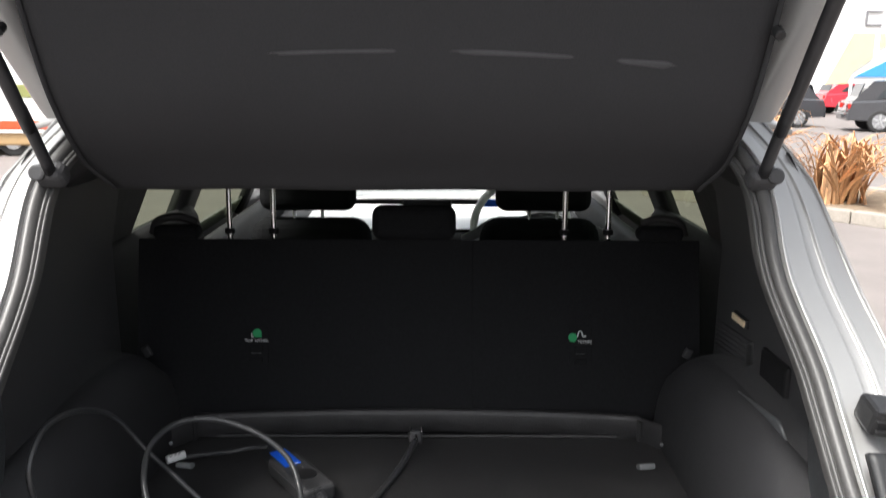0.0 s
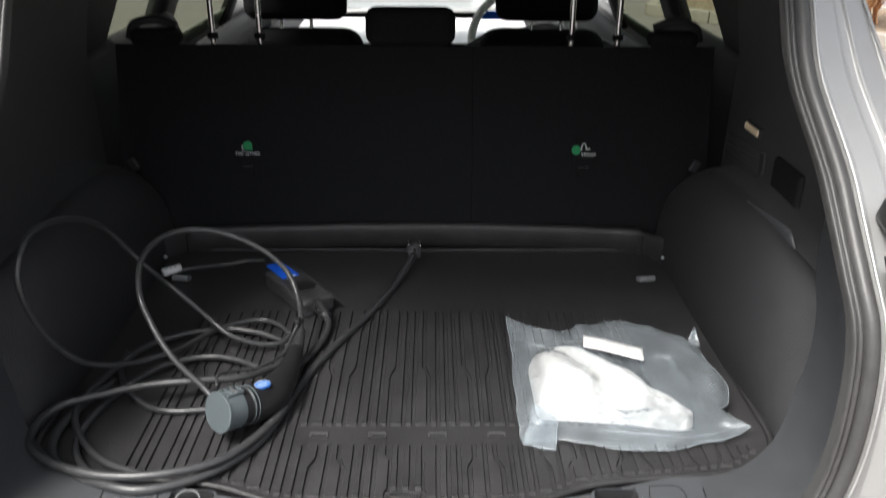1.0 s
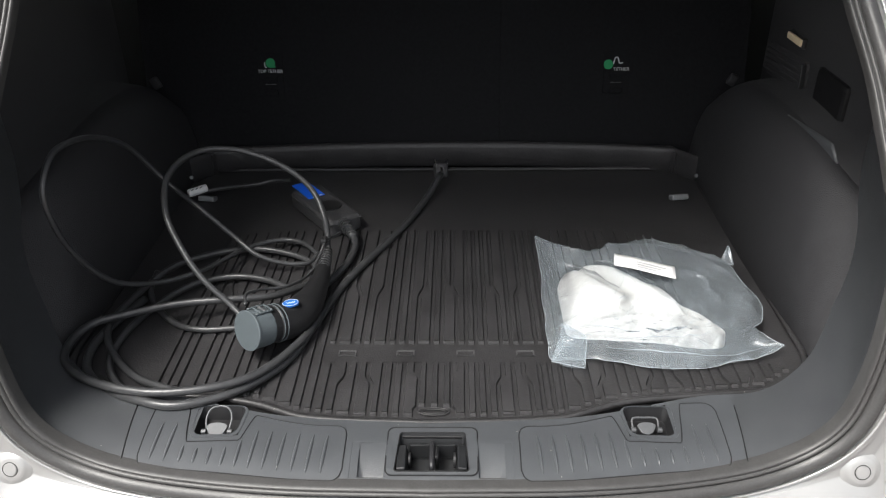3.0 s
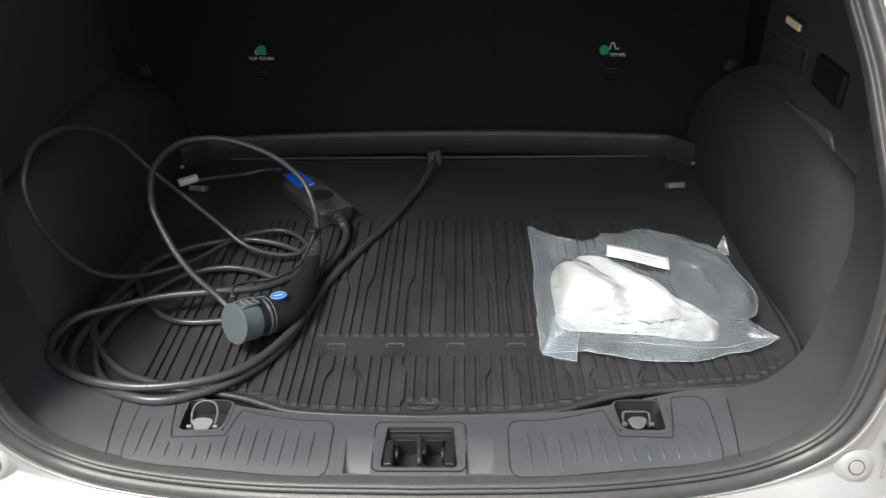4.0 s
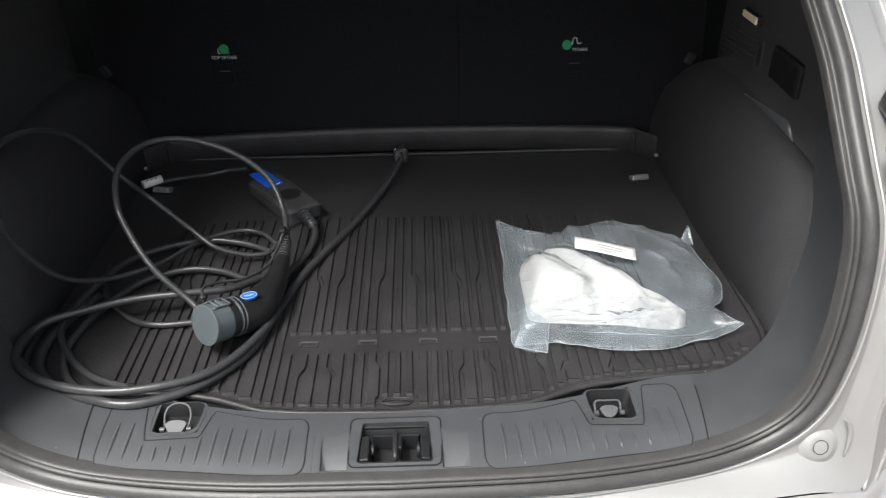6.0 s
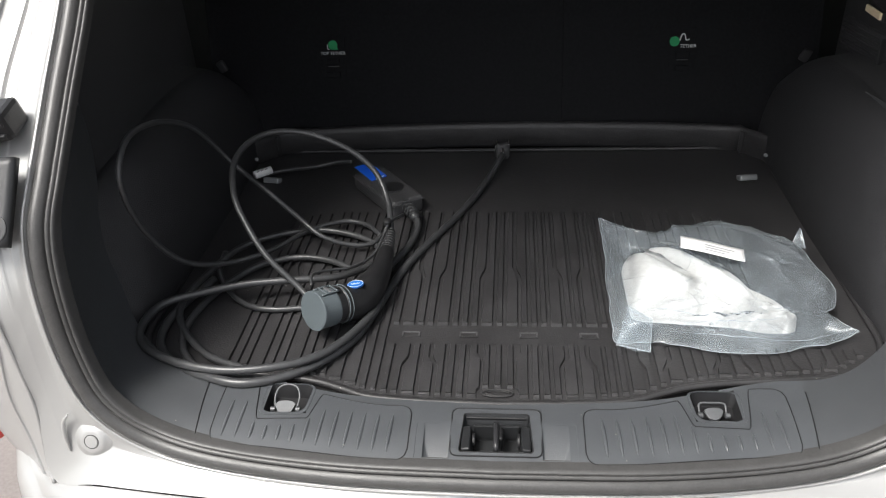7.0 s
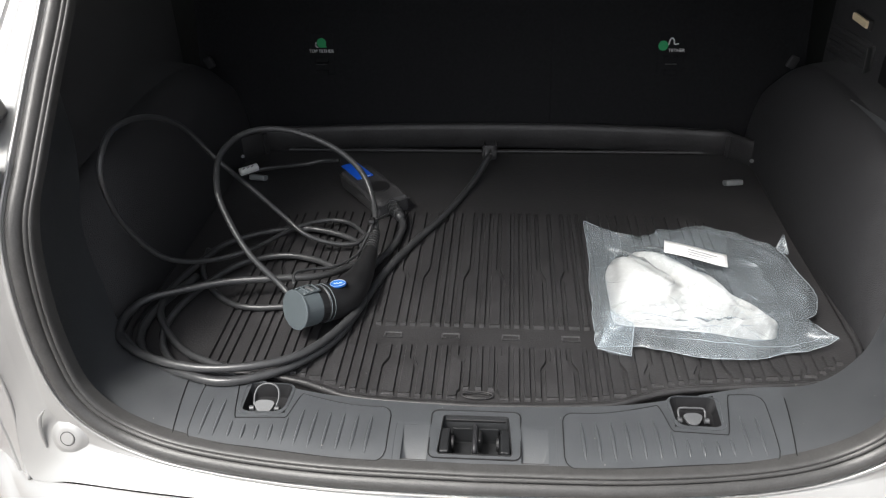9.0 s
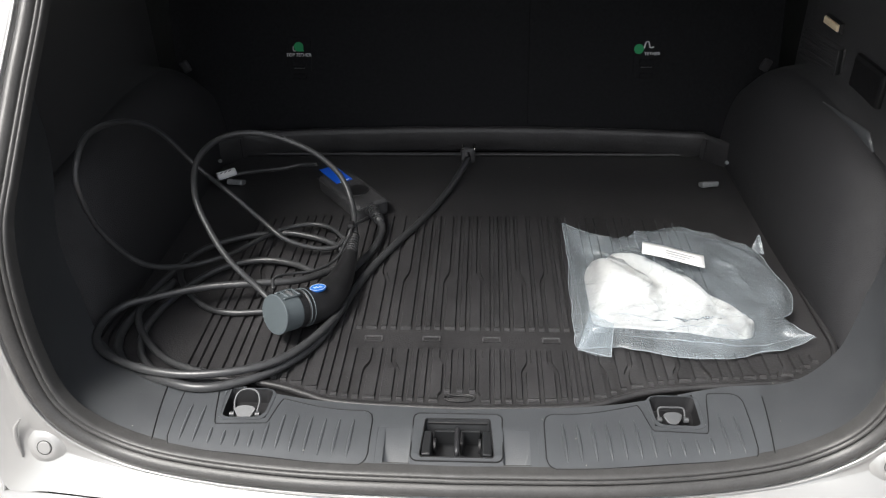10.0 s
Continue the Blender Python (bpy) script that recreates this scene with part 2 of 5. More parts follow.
bed = thing("planting_bed", (7.0, 13.0, 0.0), "raised planting bed of brown bark with a pale kerb", "planting bed", kind="structure")
outline = [(2.9, 9.9), (7.6, 4.3), (9.2, 5.6), (4.9, 11.0), (6.6, 13.4), (5.2, 14.4)]
part("soil", prism(outline, 0.0, 0.10), M_SOIL, bed)
for (xa, ya), (xb, yb) in zip(outline, outline[1:] + outline[:1]):
    n = max(1, int(math.hypot(xb - xa, yb - ya) / 0.9))
    ang = math.degrees(math.atan2(yb - ya, xb - xa))
    for k in range(n):
        u = (k + 0.5) / n
        part("kerb_stone", block(xa + (xb - xa) * u, ya + (yb - ya) * u, 0.07, math.hypot(xb - xa, yb - ya) / n - 0.012, 0.14, 0.15, 0.015, (0, 0, ang)), M_KERB, bed)


def flax(x, y, z, height, count, seed):
    """A tuft of long arching strap leaves."""
    rnd = random.Random(seed)
    t = thing("flax_bush", (x, y, z), "rust-orange flax bush with dry arching strap leaves in a bed", "bush", "flax bushes in the bed")
    for _ in range(count):
        a = rnd.uniform(0, 2 * math.pi)
        reach = rnd.uniform(0.15, 1.0) * height * (1 + 0.5 * (rnd.random() < 0.25))
        top = height * rnd.uniform(0.55, 1.05)
        w = rnd.uniform(0.012, 0.030)
        n = 9
        bm = bmesh.new()
        rows = []
        for k in range(n):
            u = k / (n - 1)
            r = reach * (u ** 1.3)
            h = top * (1 - (1 - u) ** 1.9) - top * rnd.uniform(0.2, 0.5) * u ** 4
            ww = w * (1 - u) ** 0.6 + 0.002
            cx, cy = x + 0.24 * math.cos(a * 3) + r * math.cos(a), y + 0.24 * math.sin(a * 5) + r * math.sin(a)
            sx, sy = -math.sin(a) * ww, math.cos(a) * ww
            rows.append((bm.verts.new((cx - sx, cy - sy, z + h)), bm.verts.new((cx, cy, z + h - ww * 0.5)), bm.verts.new((cx + sx, cy + sy, z + h))))
        for r0, r1 in zip(rows, rows[1:]):
            bm.faces.new((r0[0], r0[1], r1[1], r1[0]))
            bm.faces.new((r0[1], r0[2], r1[2], r1[1]))
        part("leaf", bm, M_FLAX, t)
    return t


for k, (fx, fy, fh, fc) in enumerate([(4.95, 8.75, 0.98, 150), (5.75, 7.75, 0.72, 110), (6.6, 6.9, 0.95, 90), (5.5, 12.9, 1.15, 90), (4.35, 9.35, 0.42, 60)]):
    flax(fx, fy, 0.10, fh, fc, 10 + k)


def parked_car(place, turn, paint, label, length=4.4, width=1.8, height=1.5, lamp=None):
    """A far car: shell drawn from its side outline, glasshouse, wheels with rims, lamps."""
    t = thing("parked_car", place, label, "car", "parked cars")
    m = Matrix.Translation(place) @ Euler((0, 0, radians(turn))).to_matrix().to_4x4()
    L, H, W = length / 2, height, width / 2

    def loft(side, wide):
        bm = bmesh.new()
        rings = []
        for w, s in wide:
            rings.append([bm.verts.new((x, w, z * s + (1 - s) * 0.55)) for x, z in side])
        for a, b in zip(rings, rings[1:]):
            for i in range(len(side)):
                j = (i + 1) % len(side)
                bm.faces.new((a[i], a[j], b[j], b[i]))
        bm.faces.new(rings[0])
        bm.faces.new(rings[-1])
        bm.transform(m)
        return bm

    low = [(-L, 0.35), (-L - 0.03, 0.62), (-L + 0.05, 0.92), (-L * 0.5, 0.98), (L * 0.45, 0.96), (L * 0.9, 0.80), (L, 0.62), (L - 0.02, 0.32), (0, 0.24)]
    top = [(-L + 0.10, 0.93), (-L * 0.72, H * 0.97), (-L * 0.1, H), (L * 0.18, H * 0.95), (L * 0.5, 0.95)]
    part("body", loft(low, [(-W, 0.86), (-W + 0.08, 1.0), (W - 0.08, 1.0), (W, 0.86)]), paint, t)
    part("roof", loft(top, [(-W + 0.22, 1.0), (W - 0.22, 1.0)]), paint, t)
    for sgn in (-1, 1):
        pane = [(-L * 0.66, 1.02), (-L * 0.52, H * 0.92), (0, H * 0.94), (L * 0.16, H * 0.90), (L * 0.40, 1.0)]
        bm = bmesh.new()
        a = [bm.verts.new((x, sgn * (W - 0.215 + 0.06 * (H - z)), z)) for x, z in pane]
        b = [bm.verts.new((x, sgn * (W - 0.24), z)) for x, z in pane]
        bm.faces.new(a)
        bm.faces.new(b)
        for i in range(5):
            bm.faces.new((a[i], a[(i + 1) % 5], b[(i + 1) % 5], b[i]))
        bm.transform(m)
        part("side_window", bm, M_CARGLASS, t)
        for wx in (-L * 0.62, L * 0.64):
            wh = disc(m @ Vector((wx, sgn * (W - 0.08), 0.33)), m.to_3x3() @ Vector((0, 1, 0)), 0.33, 0.2, 24, 0.03)
            w = part("wheel", wh, M_TYRE, t)
            part("rim", disc(m @ Vector((wx, sgn * (W + 0.012), 0.33)), m.to_3x3() @ Vector((0, 1, 0)), 0.22, 0.02, 20, 0.006), M_SIGN, w)
            for k in range(5):
                q = 2 * math.pi * k / 5 + 0.3
                sp = block(0.115 * math.cos(q), 0, 0.115 * math.sin(q), 0.21, 0.03, 0.062, 0.008, (0, -math.degrees(q), 0))
                sp.transform(m @ Matrix.Translation((wx, sgn * (W + 0.018), 0.33)))
                part("spoke", sp, M_RIM, w)
        b2 = block(-L - 0.01, sgn * (W - 0.28), 0.78, 0.08, 0.34, 0.16, 0.02)
        b2.transform(m)
        part("tail_lamp", b2, lamp or M_RED, t)
    rear = block(-L * 0.86, 0, (0.95 + H) / 2, 0.03, 2 * W - 0.6, H * 0.26, 0.01, (0, 22, 0))
    rear.transform(m)
    part("rear_window", rear, M_CARGLASS, t)
    bump = block(-L - 0.02, 0, 0.45, 0.10, 2 * W - 0.1, 0.22, 0.03)
    bump.transform(m)
    part("rear_bumper", bump, paint if lamp is None else M_OCHRE, t)
    return t


parked_car((14.9, 23.6, 0), -16, M_CARBLACK, "dark grey parked car with silver alloy wheels beyond the bed", height=1.58)
parked_car((10.6, 26.4, 0), 178, M_CARBLACK, "black parked car partly behind the flax leaves", height=1.5)
parked_car((19.9, 36.2, 0), -6, M_CARRED, "bright red parked car in front of the white building", height=1.42)
parked_car((25.6, 33.0, 0), -4, M_CARWHITE, "white parked car beside the red one", height=1.75)


def parked_van(place, turn):
    """A white van seen along its side: body, olive window, red band, ochre lower panel and wheels."""
    t = thing("parked_van", place, "white van with an orange-red band and ochre lower panel", "van", "parked cars")
    m = Matrix.Translation(place) @ Euler((0, 0, radians(turn))).to_matrix().to_4x4()
    for name, bm, material in (
            ("body", block(0, 0, 1.25, 5.4, 1.95, 1.55, 0.16, None, 4), M_CARWHITE), ("window", block(2.0, -0.965, 1.27, 0.62, 0.05, 0.26, 0.02), M_OLIVE),
            ("side_band", block(0, -0.985, 0.615, 5.30, 0.04, 0.17, 0.01), M_BAND), ("lower_panel", block(0, 0, 0.345, 5.34, 1.93, 0.26, 0.05, None, 3), M_OCHRE),
            ("rub_strip", block(0, -0.985, 0.49, 5.36, 0.06, 0.06, 0.012), M_WALLW)):
        bm.transform(m)
        part(name, bm, material, t)
    for sgn in (-1, 1):
        for wx in (-1.7, 1.62):
            w = part("wheel", disc(m @ Vector((wx, sgn * 0.80, 0.31)), m.to_3x3() @ Vector((0, 1, 0)), 0.31, 0.2, 24, 0.03), M_TYRE, t)
            part("rim", disc(m @ Vector((wx, sgn * 0.905, 0.31)), m.to_3x3() @ Vector((0, 1, 0)), 0.18, 0.02, 12, 0.005), M_RIM, w)


M_OLIVE = mat("olive_glass", (0.26, 0.27, 0.10), 0.3, 0, 3, 0.1, 0.0)
M_BAND = mat("orange_red_band", (0.70, 0.09, 0.03), 0.4, 0, 3, 0.1, 0.0)
parked_van((-10.05, 15.6, 0), 4)

post = part("bollard", disc((16.6, 31.4, 0.82), (0, 0, 1), 0.06, 1.64, 16, 0.02), M_WALLW, None, "slim white bollard standing on the asphalt")
tagged(post, category="bollard")

hall = thing("showroom_building", (20.0, 52.0, 0.0), "white clad building with yellow and blue panels and grey sign", "building")
part("wall", block(28, 56, 6.0, 50, 6, 12.0, 0.05), M_WALLW, hall)
part("roof", block(28, 56, 12.15, 50.6, 6.6, 0.3, 0.03), M_SIGN, hall)


def panel(name, corners, material):
    """A flat panel standing a little proud of the front wall."""
    bm = bmesh.new()
    a = [bm.verts.new((x, 52.90, z)) for x, z in corners]
    b = [bm.verts.new((x, 52.995, z)) for x, z in corners]
    bm.faces.new(a)
    bm.faces.new(list(reversed(b)))
    for i in range(len(a)):
        j = (i + 1) % len(a)
        bm.faces.new((a[i], a[j], b[j], b[i]))
    part(name, bm, material, hall)


panel("blue_panel", [(27.8, 1.75), (40.0, 1.75), (40.0, 7.9)], M_SKYBLUE)
panel("yellow_panel", [(25.6, 0.6), (26.9, 0.6), (27.7, 2.1), (28.9, 3.0), (28.9, 4.6), (27.5, 4.6)], M_YELLOW)
panel("yellow_panel", [(29.3, 4.6), (29.3, 3.6), (31.6, 4.6)], M_YELLOW)
panel("yellow_panel", [(32.5, 6.3), (38.5, 7.3), (38.5, 8.6)], M_YELLOW)
for k in range(4):
    part("sign_mark", block(28.7 + 1.75 * k, 52.92, 5.12, 1.15, 0.1, 0.15, 0.05), M_SIGN, hall)
    part("sign_mark", block(28.7 + 1.75 * k, 52.92, 5.98, 1.15, 0.1, 0.15, 0.05), M_SIGN, hall)
    part("sign_mark", block(28.2 + 1.75 * k, 52.92, 5.55, 0.17, 0.1, 0.72, 0.05), M_SIGN, hall)


# ---- the car: opening curve and shell ----
car = thing("car", (0.0, 1.6, 0.0), "silver five-door car with its tailgate open", "car")
OPEN = [(0, -.058, .745), (.2, -.052, .744), (.36, -.030, .742), (.455, -.012, .757), (.512, -.002, .80), (.537, .012, .87), (.547, .030, .96),
        (.549, .055, 1.03), (.546, .10, 1.085), (.544, .18, 1.165), (.539, .28, 1.27), (.545, .40, 1.41), (.50, .53, 1.50)]
EDGE = [(0, .050, .754), (.2, .064, .754), (.36, .104, .754), (.46, .117, .756), (.535, .168, .765), (.575, .21, .80), (.605, .255, .86),
        (.622, .29, .93), (.63, .33, 1.02), (.645, .36, 1.15), (.65, .44, 1.27), (.64, .52, 1.40), (.56, .60, 1.52)]
NU = 289
HALF_O, HALF_E = spline(OPEN, NU), spline(EDGE, NU)
FLIP = np.array([-1.0, 1.0, 1.0])
RIM_O = np.vstack([(HALF_O * FLIP)[:0:-1], HALF_O])
RIM_E = np.vstack([(HALF_E * FLIP)[:0:-1], HALF_E])
for k, p in enumerate(RIM_O):
    if p[0] > 0:
        RIM_O[k, 0] -= 0.020 * smooth01(1.16, 1.34, p[2])
tan = np.gradient(RIM_O, axis=0)
OUT = np.stack([tan[:, 2], np.zeros(len(tan)), -tan[:, 0]], axis=1)
OUT /= np.linalg.norm(OUT, axis=1)[:, None] + 1e-9
OUT[np.linalg.norm(OUT, axis=1) < 0.5] = (0, 0, -1)
for _ in range(190):
    OUT[1:-1] = (OUT[:-2] + OUT[1:-1] * 2 + OUT[2:]) / 4
OUT /= np.linalg.norm(OUT, axis=1)[:, None]


def ring(profile):
    """Sweeps a profile of (outward, along y) round the opening."""
    return np.array([RIM_O + OUT * d + np.array([0, dy, 0]) for d, dy in profile])


# rubber seal: two thin lips and a wide soft bulb
pro = [(-0.0050, 0.018), (-0.0050, 0.004), (-0.0040, -0.0010), (-0.0022, -0.0028), (-0.0004, -0.0018), (0.0004, 0.0042), (0.0012, -0.0020), (0.0030, -0.0046), (0.0052, -0.0046), (0.0066, -0.0020),
       (0.0074, 0.0052), (0.0082, -0.0030), (0.0110, -0.0082), (0.0150, -0.0112), (0.0190, -0.0120), (0.0230, -0.0108), (0.0262, -0.0070), (0.0280, -0.0010), (0.0286, 0.0040), (0.0292, 0.0010), (0.0300, 0.0060)]
sheet("boot_seal", ring(pro), M_SEAL, car, "ribbed black rubber seal round the boot opening")
# painted steel between the seal and the outer edge of the body
OUTER = [(0, -.078, .686), (.2, -.076, .690), (.40, -.068, .698), (.53, -.055, .698), (.612, -.030, .676), (.620, -.008, .76), (.622, .0, .86),
         (.634, .012, .95), (.668, .055, 1.03), (.688, .18, 1.15), (.672, .31, 1.265), (.646, .44, 1.41), (.59, .57, 1.52)]
HALF_B = spline(OUTER, NU)
RIM_B = np.vstack([(HALF_B * FLIP)[:0:-1], HALF_B])
INNER = RIM_O + OUT * 0.0290 + np.array([0, 0.004, 0])
GROOVE = [(0.0, 0.0), (0.03, -0.010), (0.07, -0.011), (0.14, 0.004), (0.44, 0.006), (0.48, 0.012), (0.52, 0.013), (0.60, 0.010), (0.63, 0.004), (0.67, 0.004), (0.70, 0.010),
          (0.96, 0.008), (1.0, 0.0)]
PLAIN = [(0.0, 0.0), (0.03, -0.010), (0.07, -0.011), (0.12, -0.004), (0.30, 0.002), (0.6, 0.0), (0.9, 0.0), (1.0, 0.0)]
FL = []
for v in np.unique(np.concatenate([np.linspace(0, 1, 25), [g[0] for g in GROOVE], [g[0] for g in PLAIN]])):
    row = INNER + (RIM_B - INNER) * v
    up = np.interp(v, [g[0] for g in GROOVE], [g[1] for g in GROOVE])
    low = np.interp(v, [g[0] for g in PLAIN], [g[1] for g in PLAIN])
    wt = np.array([smooth01(0.98, 1.12, z) for z in RIM_O[:, 2]])
    row[:, 1] += wt * up + (1 - wt) * low
    FL.append(row)
sheet("body_flange", FL, M_PAINT, car, "silver painted steel round the boot opening")
lip = INNER + OUT * 0.0035 + np.array([0, -0.0115, 0])
part("flange_edge", tube(lip, 0.0022, raw=True, sides=8), M_PAINT, car, smooth=True)

# bumper: top shelf from the body seam, rounded edge and face
SHELF = [(0, -.0785, .6835), (.2, -.0765, .6875), (.40, -.0685, .6955), (.53, -.0555, .6955), (.612, -.029, .671), (.664, .030, .645), (.71, .10, .650), (.785, .30, .648), (.86, .60, .640)]
BROW = [(0, -.185, .628), (.2, -.182, .628), (.40, -.168, .630), (.53, -.122, .640), (.606, -.066, .645), (.660, -.012, .648), (.708, .050, .650), (.790, .22, .648), (.885, .60, .640)]
a1, b1 = spline(SHELF, 60), spline(BROW, 60)
a1, b1 = np.vstack([(a1 * FLIP)[:0:-1], a1]), np.vstack([(b1 * FLIP)[:0:-1], b1])
away = b1 - np.array([0, 0.55, 0])
away[:, 2] = 0
away /= np.linalg.norm(away, axis=1)[:, None] + 1e-9
B = [a1, a1 * 0.96 + b1 * 0.04 + np.array([0, 0, 0.002])]
B += [a1 * (1 - u) + b1 * u + np.array([0, 0, 0.010 * math.sin(math.pi * u)]) for u in np.linspace(0.1, 0.95, 9)]
for d, z in ((0.006, -0.002), (0.014, -0.010), (0.020, -0.022), (0.024, -0.05), (0.026, -0.14), (0.010, -0.26), (-0.03, -0.36)):
    B.append(b1 + away * d + np.array([0, 0, z]))
sheet("rear_bumper", B, M_PAINT, car, "silver painted rear bumper")
# stepped body corner beside the opening
for sgn in (-1, 1):
    ca = spline([(.614, -.030, .672), (.624, -.014, .70), (.619, -.004, .776), (.621, .0, .832), (.632, .010, .946), (.668, .055, 1.03)], 30)
    cb = spline([(.640, -.012, .632), (.662, .016, .71), (.668, .020, .787), (.652, .018, .876), (.648, .022, .95), (.684, .066, 1.03)], 30)
    cc = spline([(.72, .06, .60), (.775, .08, .70), (.785, .09, .80), (.775, .11, .90), (.765, .15, 1.02)], 30)
    cd = spline([(.86, .50, .58), (.885, .45, .70), (.885, .42, .82), (.87, .40, .92), (.835, .42, 1.04)], 30)
    G = [ca, ca * 0.93 + cb * 0.07 + np.array([0, 0.004, 0])] + [ca * (1 - u) + cb * u + np.array([0, 0.004 * (1 - u), 0]) for u in np.linspace(0.15, 0.93, 6)] + [cb - np.array([0, 0.003, 0])]
    G += [cb * (1 - u) + cc * u for u in np.linspace(0.04, 1, 6)] + [cc * (1 - u) + cd * u for u in np.linspace(0.15, 1, 6)]
    for edge in (ca, cb):
        part("edge_bead", tube(edge * np.array([sgn, 1, 1]) + np.array([0, -0.001, 0]), 0.0024, raw=True, sides=8), M_PAINT, car, smooth=True)
    part("recess_edge", tube([(sgn * 0.571, -0.010, 0.782), (sgn * 0.581, -0.011, 0.768), (sgn * 0.584, -0.014, 0.745), (sgn * 0.581, -0.018, 0.722)], [0.0010, 0.0030, 0.0030, 0.0010], 16, 8), M_PAINT, car, smooth=True)
    sheet("body_corner", np.array(G) * np.array([sgn, 1, 1]), M_PAINT, car, "stepped silver body corner")
# flanks, roof and floor that close the car
for sgn in (-1, 1):
    flank = []
    for z, x, y0 in [(0.30, 0.90, 0.75), (0.66, 0.90, 0.55), (0.80, 0.885, 0.35), (0.98, 0.86, 0.25), (1.05, 0.82, 0.28)]:
        flank.append([(sgn * x, y, z) for y in np.linspace(y0, 4.2, 24)])
    sheet("flank", flank, M_PAINT, car, thick=0.006)
    # quarter skin from the channel to the flank
    quarter = []
    for z, xa, ya, xb, yb in [(1.02, .685, .075, .84, .42), (1.08, .688, .11, .82, .45), (1.15, .690, .18, .77, .6), (1.265, .672, .31, .72, .7), (1.41, .646, .44, .68, .85), (1.52, .59, .57, .62, .95)]:
        quarter.append([(sgn * (xa + (xb - xa) * u), ya + (yb - ya) * u ** 1.4, z) for u in np.linspace(0, 1, 8)])
    sheet("quarter_panel", quarter, M_PAINT, car, thick=0.004)
    # window line: pillars as real frames with openings between
    for y0, y1 in [(0.75, 1.19), (1.56, 1.76), (2.62, 2.75)]:
        pil = [[(sgn * (0.82 - 0.22 * (z - 1.05) / 0.5), y + (0.25 * (z - 1.05) if y0 > 2 else 0), z) for y in (y0, y1)] for z in (0.98, 1.2, 1.4, 1.56)]
        sheet("pillar", pil, M_INNER, car, thick=0.03)
    door = [[(sgn * x, y, z - (0.15 * smooth01(1.68, 1.80, y) if z > 1 else 0)) for y in np.linspace(0.95, 3.2, 46)] for x, z in ((0.80, 0.45), (0.78, 0.75), (0.76, 1.05), (0.745, 1.14), (0.755, 1.16), (0.775, 1.155))]
    sheet("door_trim", door, M_INNER, car, thick=0.02)
    pane = [[(sgn * (0.812 - 0.22 * (z - 1.05) / 0.5), y, z) for y in np.linspace(1.1, 2.75, 8)] for z in (1.0, 1.2, 1.4, 1.55)]
    w = sheet("side_window", pane, M_GLASS, car, "tinted side window")
    w.visible_shadow = False
roof = [[(x, y, 1.62 - 0.25 * abs(x) ** 2.2 - 0.05 * smooth01(0.9, 0.45, y) - 0.04 * smooth01(2.0, 2.7, y)) for x in np.linspace(-0.66, 0.66, 15)] for y in np.linspace(0.56, 2.65, 16)]
sheet("roof", roof, M_PAINT, car, thick=0.01)
lining = [[(p[0] * 0.97, p[1], p[2] - 0.04) for p in row] for row in roof]
sheet("headlining", lining, M_LINER, car, "pale grey headlining")
header = [[(x, y, z - 0.12 * (x / 0.56) ** 4) for x in np.linspace(-0.58, 0.58, 17)] for y, z in ((0.46, 1.545), (0.50, 1.53), (0.60, 1.53), (0.66, 1.55))]
sheet("roof_header", header, M_TRIM, car, thick=0.02)
ws = [[(x * (1 - 0.12 * u), 3.38 - 0.76 * u - 0.16 * (x / 0.74) ** 2, 0.92 + 0.62 * u) for x in np.linspace(-0.74, 0.74, 13)] for u in np.linspace(0, 1, 6)]
w = sheet("windscreen", ws, M_SCREENGLASS, car)
w.visible_shadow = False
bonnet = [[(x, y, 0.955 - 0.06 * ((y - 3.2) / 1.1) ** 2 - 0.06 * (x / 0.8) ** 4) for x in np.linspace(-0.80, 0.80, 13)] for y in np.linspace(3.22, 4.3, 9)]
sheet("bonnet", bonnet, M_PAINT, car, thick=0.01)
part("underbody", block(0, 2.2, 0.33, 1.7, 3.9, 0.08, 0.02), M_BLACK, car)
part("boot_well", block(0, 0.52, 0.70, 1.22, 0.86, 0.06, 0.0), M_DARK, car)
part("nose", block(0, 4.25, 0.62, 1.7, 0.25, 0.6, 0.08), M_PAINT, car)
for sgn in (-1, 1):
    for wy in (0.98, 3.68):
        wh = part("wheel", disc((sgn * 0.80, wy, 0.345), (1, 0, 0), 0.345, 0.21, 36, 0.03), M_TYRE, car)
        part("rim", disc((sgn * 0.905, wy, 0.345), (1, 0, 0), 0.23, 0.02, 20, 0.006), M_RIM, wh)

BUF, BUF_N = (0.5465, -0.0130, 0.7380), (0.0, -0.936, 0.349)
